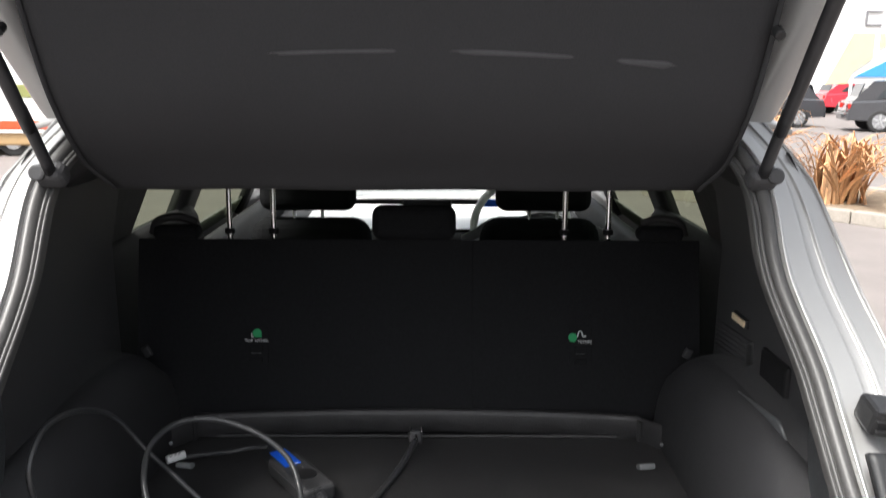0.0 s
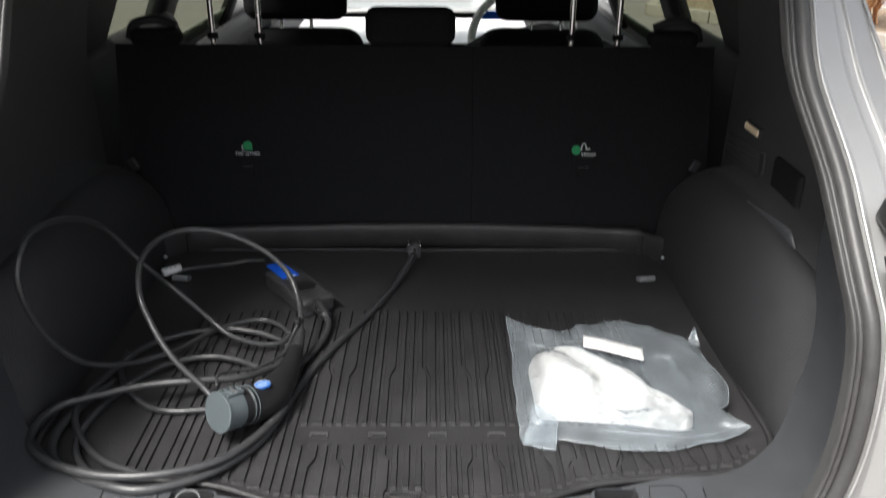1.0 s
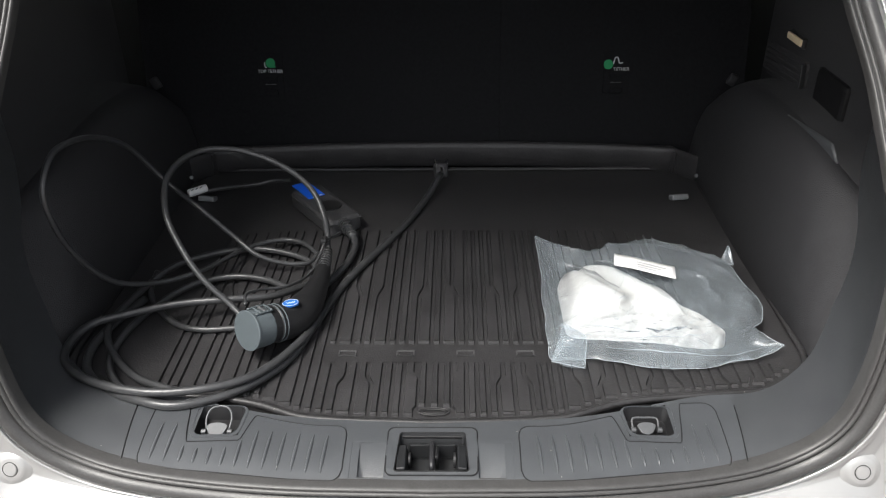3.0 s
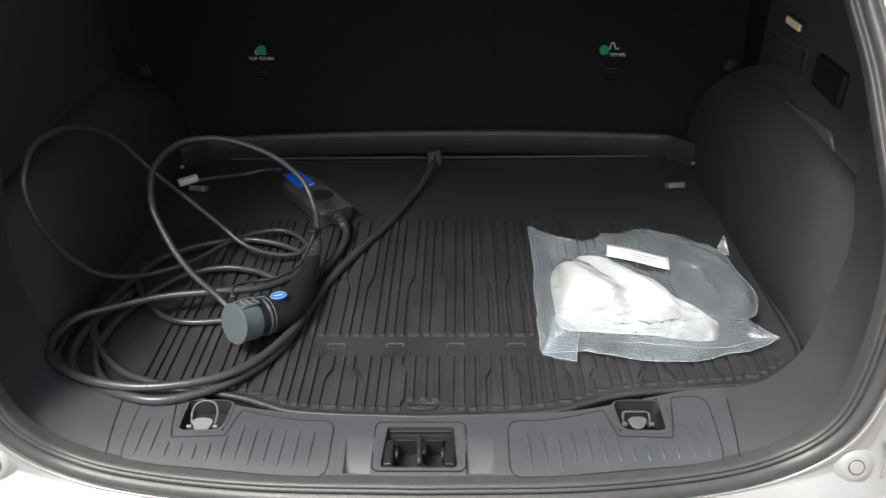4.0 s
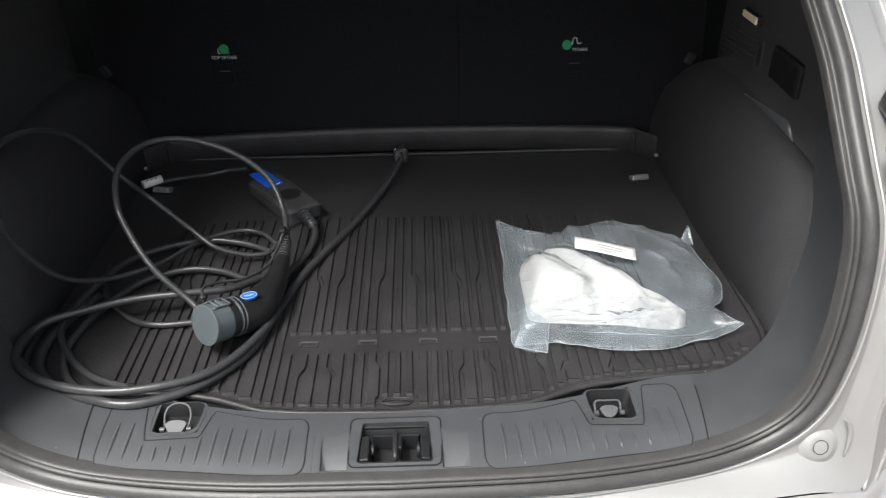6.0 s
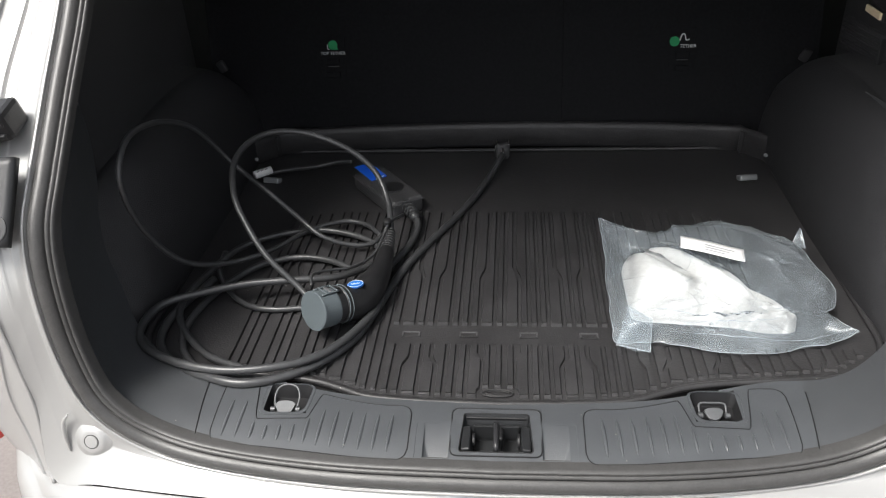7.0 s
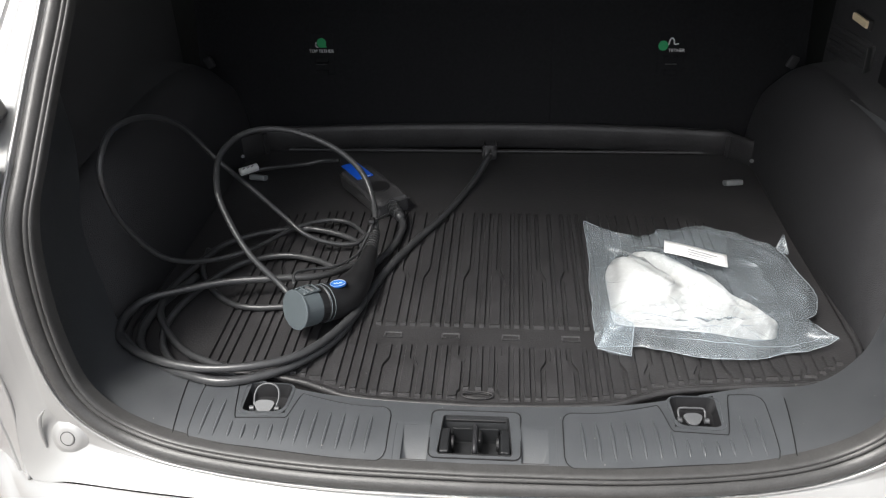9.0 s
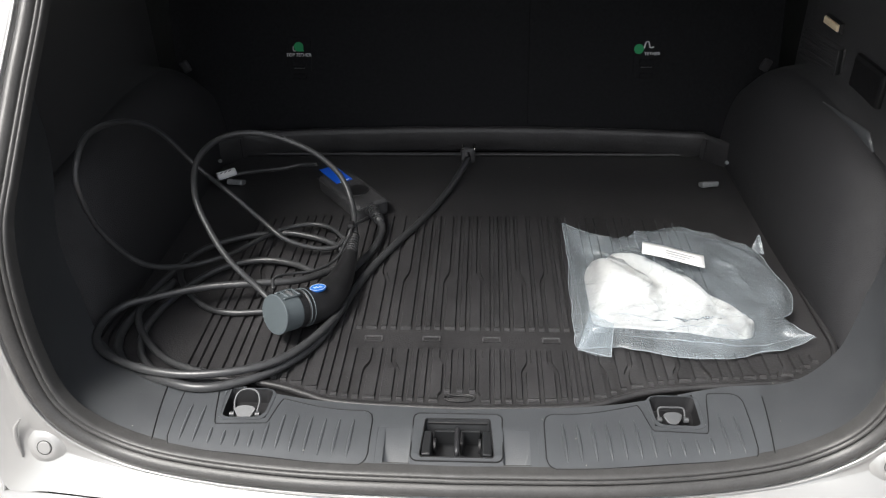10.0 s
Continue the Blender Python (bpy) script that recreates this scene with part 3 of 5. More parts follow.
# buffers, lamp pockets and bump stops on the painted channel
for sgn in (-1, 1):
    at, face_n = Vector((sgn * BUF[0], BUF[1], BUF[2])), Vector((sgn * BUF_N[0], BUF_N[1], BUF_N[2]))
    turn = face_n.to_track_quat("Z", "Y").to_matrix().to_4x4()
    dome = []
    for k in range(9):
        r = 0.026 * k / 8
        h = 0.006 * (1 - smooth01(0.55, 1.0, k / 8)) - 0.001
        dome.append([Matrix.Translation(at) @ turn @ Vector((r * math.cos(q), r * math.sin(q), h)) for q in np.linspace(0, 2 * math.pi, 33)[:-1]])
    b = sheet("buffer_mount", dome, M_PAINT, car, "round embossed silver buffer mount", closed=True)
    part("buffer_ring", tube([at + turn.to_3x3() @ Vector((0.0098 * math.cos(q), 0.0098 * math.sin(q), 0.0052)) for q in np.linspace(0, 2 * math.pi, 25)], 0.0006, raw=True, sides=6), M_SEAL, b, smooth=True)
    part("buffer_cap", disc(at + face_n * 0.0048, face_n, 0.0090, 0.003, 28, 0.001), M_PAINT, b)
    st = part("bump_stop", block(sgn * 0.632, 0.135, 1.141, 0.066, 0.05, 0.038, 0.007, (12, sgn * 8, 0)), M_BLACK, car, "ribbed black rubber bump stop")
    for k in range(3):
        part("rib", block(sgn * 0.632, 0.109, 1.128 + 0.013 * k, 0.062, 0.006, 0.004, 0.0012, (12, sgn * 8, 0)), M_BLACK, st)
    plate = [[(sgn * ((0.582 + 0.006 * v) * (1 - u) + (0.695 - 0.010 * v) * u), 0.088 - 0.064 * v + 0.012 * u - 0.006 * math.sin(math.pi * u), 1.113 - 0.090 * v) for u in np.linspace(0, 1, 12)] for v in np.linspace(0, 1, 12)]
    pk = sheet("lamp_cover", plate, M_WELL, car, "dark grey tail lamp access cover", thick=0.012)
    part("round_cap", disc((sgn * 0.606, 0.032, 1.044), (0, -0.85, 0.6), 0.019, 0.004, 28, 0.0015), M_WELL, pk)
    part("tail_lamp", block(sgn * 0.86, 0.22, 0.60, 0.05, 0.16, 0.09, 0.02), M_RED, car, "red rear lamp lens")

# ---- boot lining ----
def well(p):
    x, y = abs(p[0]), p[1]
    return (x < 0.050 and -0.034 < y < 0.034) or (0.258 < x < 0.322 and 0.029 < y < 0.086) or (0.062 < x < 0.096 and -0.040 < y < 0.013)


rows = []
NS = 48
for v in np.linspace(0, 1, NS):
    L = RIM_O + (RIM_E - RIM_O) * v
    w = np.array([smooth01(0.0, 1.0, -o[2]) for o in OUT])
    L = L + OUT * (math.sin(math.pi * v) * 0.012 * (1 - w))[:, None]
    roll = 0.016 * (1 - (1 - min(1.0, v / 0.75)) ** 2) - 0.012 * v
    L[:, 2] += w * roll
    rows.append(L)
def off_sill(p):
    return abs(p[0]) > 0.412 - 0.08 * (0.085 - p[1]) or p[2] > 0.80


sheet("boot_sill", rows, M_SILL, car, "dark grey moulded plastic boot sill", skip=lambda p: well(p) or off_sill(p))
sheet("boot_lining", rows, M_SIDE, car, "dark grey moulded plastic pillar trim", skip=lambda p: not off_sill(p))

def sill_z(x, y):
    """Height of the rolled sill."""
    x = abs(x)
    n = NU * 3 // 12 + 1
    oy, oz = np.interp(x, HALF_O[:n, 0], HALF_O[:n, 1]), np.interp(x, HALF_O[:n, 0], HALF_O[:n, 2])
    ey, ez = np.interp(x, HALF_E[:n, 0], HALF_E[:n, 1]), np.interp(x, HALF_E[:n, 0], HALF_E[:n, 2])
    v = max(0.0, min(1.0, (y - oy) / (ey - oy)))
    w = smooth01(0.0, 1.0, np.interp(x, HALF_O[:n, 0], -OUT[NU - 1:NU - 1 + n, 2]))
    return oz + (ez - oz) * v + w * (0.016 * (1 - (1 - min(1.0, v / 0.75)) ** 2) - 0.012 * v)


def rounded(cx, cy, w, h, r, taper=0.0, n=6):
    """A rounded rectangle in plan; taper widens its near side."""
    pts = []
    for sx, sy, a0 in ((1, 1, 0), (-1, 1, 90), (-1, -1, 180), (1, -1, 270)):
        for k in range(n):
            a = radians(a0 + 90 * k / (n - 1))
            y = sy * (h / 2 - r) + r * math.sin(a)
            pts.append((cx + (sx * (w / 2 - r) + r * math.cos(a)) * (1 - taper * y / (h / 2)), cy + y))
    return pts


def lip_frame(name, outer, inner, material, parent, label="", rise=0.0010):
    """A flush moulded frame between two outlines."""
    lv = [[(x, y, sill_z(x, y) - 0.0006) for x, y in outer], [(x, y, sill_z(x, y) + rise) for x, y in outer],
          [(x, y, sill_z(x, y) + rise) for x, y in inner], [(x, y, sill_z(x, y) - 0.006) for x, y in inner]]
    return sheet(name, lv, material, parent, label, closed=True, smooth=False)


def pocket(name, rim, floor, depth, material, parent):
    """Walls from an outline down to a smaller floor."""
    cxy = np.mean(floor, axis=0)
    lv = [[(x, y, sill_z(x, y) - 0.0005) for x, y in rim], [(x, y, sill_z(x, y) - depth) for x, y in floor], [(cxy[0], cxy[1], sill_z(*cxy) - depth)] * len(rim)]
    return sheet(name, lv, material, parent, closed=True, smooth=False)


MOUTH = rounded(0.000, 0.000, 0.090, 0.062, 0.004, 0.055)
latch = lip_frame("latch_plate", rounded(0.000, 0.002, 0.116, 0.076, 0.009), MOUTH, M_SILL, car, "moulded plastic latch surround")
# Well walls, guides and back wall carry the shade in a darker tone.
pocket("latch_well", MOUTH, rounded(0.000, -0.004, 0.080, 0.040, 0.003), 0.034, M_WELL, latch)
line = [(x, y, sill_z(x, y) + 0.0009) for x, y in rounded(0.000, 0.002, 0.1175, 0.0775, 0.009)]
part("surround_groove", tube(line + line[:1], 0.0011, raw=True, sides=6), M_DARK, latch)
line = [(x, y, sill_z(x, y) + 0.0008) for x, y in rounded(0.000, 0.000, 0.0905, 0.0625, 0.004, 0.055)]
part("mouth_edge", tube(line + line[:1], 0.0009, raw=True, sides=6), M_DARK, latch)
SZ = 0.757
for sgn in (-1, 1):
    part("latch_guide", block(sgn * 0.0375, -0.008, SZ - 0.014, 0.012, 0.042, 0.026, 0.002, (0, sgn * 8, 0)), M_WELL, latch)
    part("guide_slot", disc((sgn * 0.0295, 0.000, SZ - 0.016), (1, 0, 0), 0.010, 0.004, 18, 0.001), M_DARK, latch)
# Dark bar drawn for the shade under the mouth's back edge.
part("back_shade", block(0.000, 0.030, SZ - 0.010, 0.080, 0.004, 0.016, 0.001), M_DARK, latch)
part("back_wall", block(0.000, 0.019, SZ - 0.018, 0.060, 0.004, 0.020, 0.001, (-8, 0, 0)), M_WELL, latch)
part("striker_plate", block(0.006, 0.002, SZ - 0.014, 0.006, 0.022, 0.024, 0.003), M_DARK, latch)
part("striker_bar", tube([(0.000, 0.022, SZ - 0.030), (0.000, 0.019, SZ - 0.008), (0.000, 0.012, SZ - 0.002), (0.000, -0.016, SZ - 0.004), (0.000, -0.022, SZ - 0.012), (0.000, -0.024, SZ - 0.032)], 0.0036, 30), M_STRUT, latch, smooth=True)
for sgn in (-1, 1):
    pad = []
    for v in np.linspace(0, 1, 26):
        row = []
        for u in np.linspace(0, 1, 30):
            x, y = sgn * (0.0585 + 0.046 * u), 0.020 - 0.066 * v
            ramp = max(0.0, v - 0.06)
            facet = min(1.0, max(0.0, (1 - u) / (0.04 + 0.45 * ramp))) * smooth01(0.0, 0.04, u)
            row.append((x, y, sill_z(x, y) + 0.0003 - 0.0105 * ramp * facet))
        pad.append(row)
    sheet("dished_pad", pad, M_SILL, latch)
    seam = [(sgn * (0.412 - 0.010 * q), 0.085 - 0.105 * q, sill_z(0.412 - 0.010 * q, 0.085 - 0.105 * q) + 0.0006) for q in np.linspace(0, 1, 12)]
    part("trim_joint", tube(seam, 0.0009, 20, 6), M_DARK, car)

# scuff plates with raised lines, tie-down loops
for sgn in (-1, 1):
    def far_edge(x):
        return 0.048 + 0.047 * smooth01(0.14, 0.36, x)

    def plate_end(x):
        gap = smooth01(0.240, 0.256, x) * smooth01(0.340, 0.324, x)
        return far_edge(x) * (1 - gap) + 0.022 * gap - 0.004

    def plate_start(x):
        return -0.044 + 0.026 * smooth01(0.12, 0.40, x)

    xs = np.linspace(0.1135, 0.384, 109)
    cut = [min(1.0, math.sqrt(max(0.0, 1 - (max(0.0, 0.016 - min(x - 0.1135, 0.384 - x)) / 0.016) ** 2))) for x in xs]
    grid = []
    for t in np.linspace(0, 1, 10):
        row = []
        for x, c in zip(xs, cut):
            mid, hw = (plate_start(x) + plate_end(x)) / 2, (plate_end(x) - plate_start(x)) / 2 - 0.016 * (1 - c)
            y = mid + hw * (2 * t - 1)
            row.append((sgn * x, y, sill_z(x, y) + 0.0007))
        grid.append(row)
    scuff = sheet("scuff_plate", grid, M_SILL, car, "ribbed dark grey scuff plate on the boot sill")
    loop = grid[0] + [r[-1] for r in grid[1:]] + grid[-1][::-1][1:] + [r[0] for r in grid[::-1][1:]]
    part("plate_edge", tube(loop, 0.0008, raw=True, sides=6), M_DARK, scuff)
    for k in range(13):
        x = 0.1375 + 0.0189 * k
        y1, y0 = min(plate_end(x) - 0.010, plate_start(x) + 0.070), plate_start(x) + 0.010
        line3 = [(sgn * (x + 0.05 * (y1 - y)), y, sill_z(x, y) + 0.0006) for y in np.linspace(y0, y1, 7)]
        part("rib", tube(line3, [0.0006, 0.0022, 0.0023, 0.0022, 0.0006], 14, 8), M_SILL, scuff, smooth=True)
    tie = lip_frame("tie_down", rounded(sgn * 0.2915, 0.054, 0.072, 0.060, 0.014, -0.06), rounded(sgn * 0.2915, 0.057, 0.064, 0.056, 0.013, -0.06), M_SILL, car, "steel tie-down loop in a plastic well coloured dark for its shade")
    # Pocket walls darker than their frame: the recess's shade is in the colour.
    pocket("tie_down_well", rounded(sgn * 0.2915, 0.057, 0.065, 0.057, 0.013, -0.06), rounded(sgn * 0.2915, 0.058, 0.050, 0.040, 0.008, -0.06), 0.020, M_DARK, tie)
    big = 0.84 if sgn < 0 else 0.72
    lobe = [(0.017 * math.cos(a) * (1 if math.sin(a) > 0 else 0.92), 0.006 + 0.012 * math.sin(a) * (1.0 if math.sin(a) < 0 else 0.35)) for a in np.linspace(0, 2 * math.pi, 33)[:-1]]
    tongue = prism([(x * big, y * 1.5 * big) for x, y in lobe], -0.002, 0.002, 0.0008)
    hx, hy = (-0.2915, 0.040) if sgn < 0 else (0.286, 0.045)
    tongue.transform(Matrix.Translation((hx, hy, SZ - 0.006)) @ Euler((radians(24), 0, 0)).to_matrix().to_4x4())
    part("tongue", tongue, M_TONGUE, tie, "grey metal tongue")
    for e in (-1, 1):
        part("pivot", disc((hx + e * 0.0175, hy + 0.002, SZ - 0.007), (1, 0, 0), 0.0036, 0.006, 16), M_TONGUE, tie)
    if sgn < 0:
        hoop = [(-0.3075, 0.044, SZ - 0.004), (-0.3095, 0.058, SZ + 0.004), (-0.304, 0.069, SZ + 0.011), (-0.290, 0.073, SZ + 0.013), (-0.276, 0.069, SZ + 0.011), (-0.2705, 0.058, SZ + 0.004), (-0.2725, 0.044, SZ - 0.004)]
    else:
        hoop = [(0.2665, 0.054, SZ - 0.008), (0.2665, 0.064, SZ - 0.003), (0.272, 0.0665, SZ - 0.001), (0.286, 0.0665, SZ - 0.001), (0.300, 0.0665, SZ - 0.001), (0.3055, 0.064, SZ - 0.003), (0.3055, 0.054, SZ - 0.008)]
    hoop = [(hx + (x - hx) * 0.88, 0.042 + (y - 0.042) * 0.92, z) for x, y, z in hoop]
    part("hoop", tube(hoop, 0.0014, 40), M_TONGUE, tie, smooth=True)

# wheel arch carpets, side walls above them
for sgn in (-1, 1):
    foot = spline([(.572, .176, .745), (.556, .28, .745), (.550, .50, .745), (.552, .70, .745), (.552, .90, .745)], 40)
    ridge = spline([(.650, .290, .955), (.624, .39, .986), (.621, .53, 1.000), (.620, .65, 1.000), (.618, .77, .986), (.615, .85, .955), (.605, .905, .905)], 40)
    P = []
    for k in range(40):
        q = k / 39
        lean = 0.72 + 1.5 * smooth01(0.0, 0.30, q)
        row = []
        for v in np.linspace(0, 1, 26):
            x = foot[k][0] + (ridge[k][0] - foot[k][0]) * v ** lean - 0.010 * math.sin(math.pi * v) * math.sin(math.pi * q)
            z = foot[k][2] + (ridge[k][2] - foot[k][2]) * math.sin(v * math.pi / 2) ** 1.15
            row.append((sgn * x, foot[k][1] + (ridge[k][1] - foot[k][1]) * v, z))
        P.append(row)
    sheet("wheel_arch_trim", P, M_CLOTH, car, "dark grey carpet over the wheel arch")
    # ledge above the carpet and the recessed wall
    P2 = []
    for s in np.linspace(0, 1, 30):
        a = np.array(P[int(round(s * 39))][-1])
        out_x = sgn * (0.672 + 0.01 * s)
        y = max(a[1], 0.352)
        P2.append([tuple(a), (a[0] + sgn * 0.012, max(a[1], 0.33), a[2] + 0.004), (out_x, y, a[2] + 0.012), (out_x, y, 1.20), (out_x - sgn * 0.01, y + 0.04, 1.32), (sgn * 0.62, y + 0.12, 1.45)])
    sheet("side_trim", P2, M_TRIM, car, "black plastic side trim above the wheel arch")
    tri = [[(sgn * (0.608 + 0.014 * u), 0.560 - 0.150 * u, 1.000 + 0.008 * u), (sgn * (0.606 + 0.016 * u), 0.560 - 0.178 * u, 0.998 - 0.010 * u), (sgn * (0.602 + 0.018 * u), 0.560 - 0.140 * u, 0.996 - 0.038 * u)] for u in np.linspace(0, 1, 12)]
    if sgn < 0:
        tri = [[(x, 0.30 + 0.40 * y, 0.60 + 0.385 * z) for x, y, z in row] for row in tri]
    sheet("ledge_end", tri, M_SIDE, car, "smooth plastic end of the arch ledge", thick=0.002)
    part("seat_gap_trim", block(sgn * 0.622, 0.902, 0.950, 0.020, 0.010, 0.026, 0.004, (0, sgn * 25, 0)), M_CLOTH, car)
    if sgn < 0:
        continue
    vent = part("vent_grille", block(sgn * 0.6755, 0.768, 1.018, 0.012, 0.192, 0.062, 0.006, (-4, 0, 0)), M_TRIM, car, "black slatted vent grille")
    for k in range(5):
        part("slat", block(sgn * 0.6695, 0.768, 0.997 + 0.0105 * k, 0.008, 0.172, 0.005, 0.002, (-4, sgn * 25, 0)), M_TRIM, vent)
    part("hook_post", block(sgn * 0.6665, 0.672, 1.024, 0.010, 0.005, 0.058, 0.002, (-8, 0, 0)), M_WELL, car)
    part("socket_recess", block(sgn * 0.6720, 0.560, 1.030, 0.012, 0.12, 0.075, 0.008), M_DARK, car)
    lamp = part("boot_lamp", block(sgn * 0.6770, 0.746, 1.080, 0.012, 0.076, 0.020, 0.003), M_BLACK, car, "small boot lamp with a cream lens coloured for its glow")
    # Lit lens drawn in warm cream: the glow is in the colour.
    part("lens", block(sgn * 0.6710, 0.746, 1.080, 0.008, 0.066, 0.013, 0.002), M_LAMP, lamp)

# ---- rear seat ----
LEAN = math.atan2(0.052, 0.214)


def on_seat(x, up, off=0.0):
    """A place on the seat's back: up metres along it from its foot, off towards the boot."""
    return Vector((x, 0.934 + math.sin(LEAN) * up - math.cos(LEAN) * off, 0.80 + math.cos(LEAN) * up + math.sin(LEAN) * off))


seat = part("rear_seat_back", block(*on_seat(-0.2705, 0.17, -0.060), 0.7985, 0.12, 0.46, 0.0015, (-math.degrees(LEAN), 0, 0), 4), M_SEAT, car, "black cloth rear seat back, folded upright")
seat_r = part("rear_seat_back", block(*on_seat(0.4005, 0.17, -0.060), 0.5435, 0.12, 0.46, 0.0015, (-math.degrees(LEAN), 0, 0), 4), M_SEAT, car, "black cloth rear seat back, folded upright")
part("seat_foot", block(0, 0.984, 0.74, 1.30, 0.09, 0.14, 0.01), M_SEAT, car)
for sgn, holder in ((-1, seat), (1, seat_r)):
    part("release_lever", block(sgn * 0.575, 1.03, 1.205, 0.11, 0.05, 0.035, 0.014), M_SEAT, holder)
    part("belt_guide", tube([(sgn * 0.635, 1.03, 1.20), (sgn * 0.62, 1.03, 1.232), (sgn * 0.575, 1.04, 1.240), (sgn * 0.535, 1.05, 1.225)], 0.010, 20), M_INNER, holder, smooth=True)
    for x in (0.350, 0.455):
        part("headrest_post", tube([(sgn * x, 1.045, 1.17), (sgn * x * 1.002, 1.05, 1.27), (sgn * x * 1.004, 1.065, 1.40)], 0.0065, 12), M_STEEL, holder, "bright steel headrest post", smooth=True)
        part("post_collar", disc((sgn * x, 1.045, 1.205), (0, 0.1, 1), 0.012, 0.014, 20, 0.003), M_SEAT, holder)
    part("headrest", block(sgn * 0.403, 1.085, 1.46, 0.27, 0.11, 0.16, 0.04, (-8, 0, 0), 4), M_SEAT, holder)
part("centre_headrest", block(-0.012, 1.06, 1.225, 0.20, 0.10, 0.085, 0.025, (-10, 0, 0), 4), M_SEAT, seat)


def face(x, up, off):
    p = on_seat(x, up, off)
    return Matrix.Translation(p) @ Euler((math.pi / 2 - LEAN, 0, 0)).to_matrix().to_4x4()


for sgn, holder in ((-1, seat), (1, seat_r)):
    cx = -0.385 if sgn < 0 else 0.3855
    slot = block(0, -0.004, 0, 0.056, 0.090, 0.003, 0.001)
    slot.transform(face(cx, 0.155, 0.001))
    bez = part("tether_bezel", slot, M_SEAT, holder, "black plastic tether anchor surround")
    for v, w, h in ((-0.016, 0.030, 0.014), (-0.044, 0.030, 0.012)):
        s2 = block(0, v, 0.004, w, h, 0.006, 0.002)
        s2.transform(face(cx, 0.155, 0.001))
        part("anchor_slot", s2, M_SEAT, bez)
    bar = block(0, -0.026, 0.006, 0.024, 0.0015, 0.004, 0.0005)
    bar.transform(face(cx, 0.155, 0.001))
    part("anchor_bar", bar, M_CABLE, bez)
    if sgn < 0:
        lettering("tether_lettering", "TOP TETHER", 0.0098, face(cx, 0.1545, 0.0035), M_PRINT, bez, "white printed lettering")
        gd = disc((0.001, 0.0205, 0.0025), (0, 0, 1), 0.0105, 0.001, 28)
        gd.transform(face(cx, 0.155, 0.001))
        part("green_symbol", gd, M_GREEN, bez, "green printed seat symbol")
        gb = block(0.006, 0.0125, 0.0025, 0.012, 0.004, 0.001)
        gb.transform(face(cx, 0.155, 0.001))
        part("green_symbol", gb, M_GREEN, bez)
        hk = tube([(-0.0115, 0.022, 0.0025), (-0.0115, 0.013, 0.0025), (-0.007, 0.011, 0.0025)], 0.0009, 10, 6)
        hk.transform(face(cx, 0.155, 0.001))
        part("hook_symbol", hk, M_PRINT, bez)
    else:
        lettering("tether_lettering", "TETHER", 0.0098, face(cx + 0.011, 0.1545, 0.0035), M_PRINT, bez, "white printed lettering")
        gd = disc((-0.018, 0.013, 0.0025), (0, 0, 1), 0.0105, 0.001, 28)
        gd.transform(face(cx, 0.155, 0.001))
        part("green_symbol", gd, M_GREEN, bez, "green printed dot")
        hk = tube([(-0.007, 0.014, 0.0025), (-0.003, 0.027, 0.0025), (0.003, 0.027, 0.0025), (0.006, 0.016, 0.0025), (0.014, 0.017, 0.0025)], 0.0014, 16, 6)
        hk.transform(face(cx, 0.155, 0.001))
        part("seat_symbol", hk, M_PRINT, bez)

# ---- cabin ahead of the rear seat ----
for sgn in (-1, 1):
    fs = part("front_seat", block(sgn * 0.41, 1.93, 0.83, 0.43, 0.14, 0.50, 0.069, (-12, 0, 0), 5), M_SEAT, car, "black cloth front seat")
    part("headrest", block(sgn * 0.42, 1.98, 1.205, 0.34, 0.11, 0.21, 0.04, (-8, 0, 0), 4), M_SEAT, fs)
    for e in (-0.05, 0.05):
        part("headrest_post", tube([(sgn * 0.42 + e, 1.955, 1.05), (sgn * 0.42 + e, 1.965, 1.12)], 0.006, 6), M_STEEL, fs, smooth=True)
    part("seat_cushion", block(sgn * 0.40, 2.15, 0.60, 0.50, 0.50, 0.16, 0.05, None, 3), M_SEAT, fs)
wrap = [[(0.40 + x, 2.02 + 0.05 * math.cos(x * 7) + 0.06 * v, 1.075 - 0.9 * x * x - 0.05 * v + 0.008 * math.sin(31 * x + 5 * v)) for x in np.linspace(-0.27, 0.27, 40)] for v in np.linspace(0, 1, 8)]
sheet("seat_wrap", wrap, M_WRAP, car, "clear protective plastic over the front seat", thick=0.002)
dash = [[(x, y, z + 0.03 * math.exp(-((x - 0.38) / 0.2) ** 2) * (1 if 2.6 < y < 2.9 else 0)) for x in np.linspace(-0.72, 0.72, 25)] for y, z in ((2.55, 0.60), (2.55, 0.86), (2.58, 0.895), (2.95, 0.912), (3.05, 0.915), (3.25, 0.915))]
part("scuttle", block(0, 3.30, 0.935, 1.3, 0.03, 0.045, 0.01), M_INNER, car)
board = sheet("dashboard", dash, M_INNER, car, "dark dashboard under the windscreen")
part("screen", block(-0.005, 2.60, 0.985, 0.215, 0.02, 0.12, 0.006, (-8, 0, 0)), M_DARK, board)
# White sheet added for the pale band along the dashboard.
part("cover_sheet", block(-0.05, 2.90, 0.918, 1.05, 0.58, 0.006, 0.002, (1.6, 0, 0)), M_WHITE, board, "white sheet on the dashboard")
part("blue_card", block(0.30, 2.66, 1.02, 0.11, 0.01, 0.035, 0.002), M_BLUE, board)
ringp = [(0.385 + 0.195 * math.cos(a), 2.36 + 0.05 * math.sin(a), 0.965 + 0.185 * math.sin(a)) for a in np.linspace(0, 2 * math.pi, 40)]
wheel = part("steering_wheel", tube(ringp, 0.016, 80), M_WRAP, car, "steering wheel wrapped in clear plastic", smooth=True)
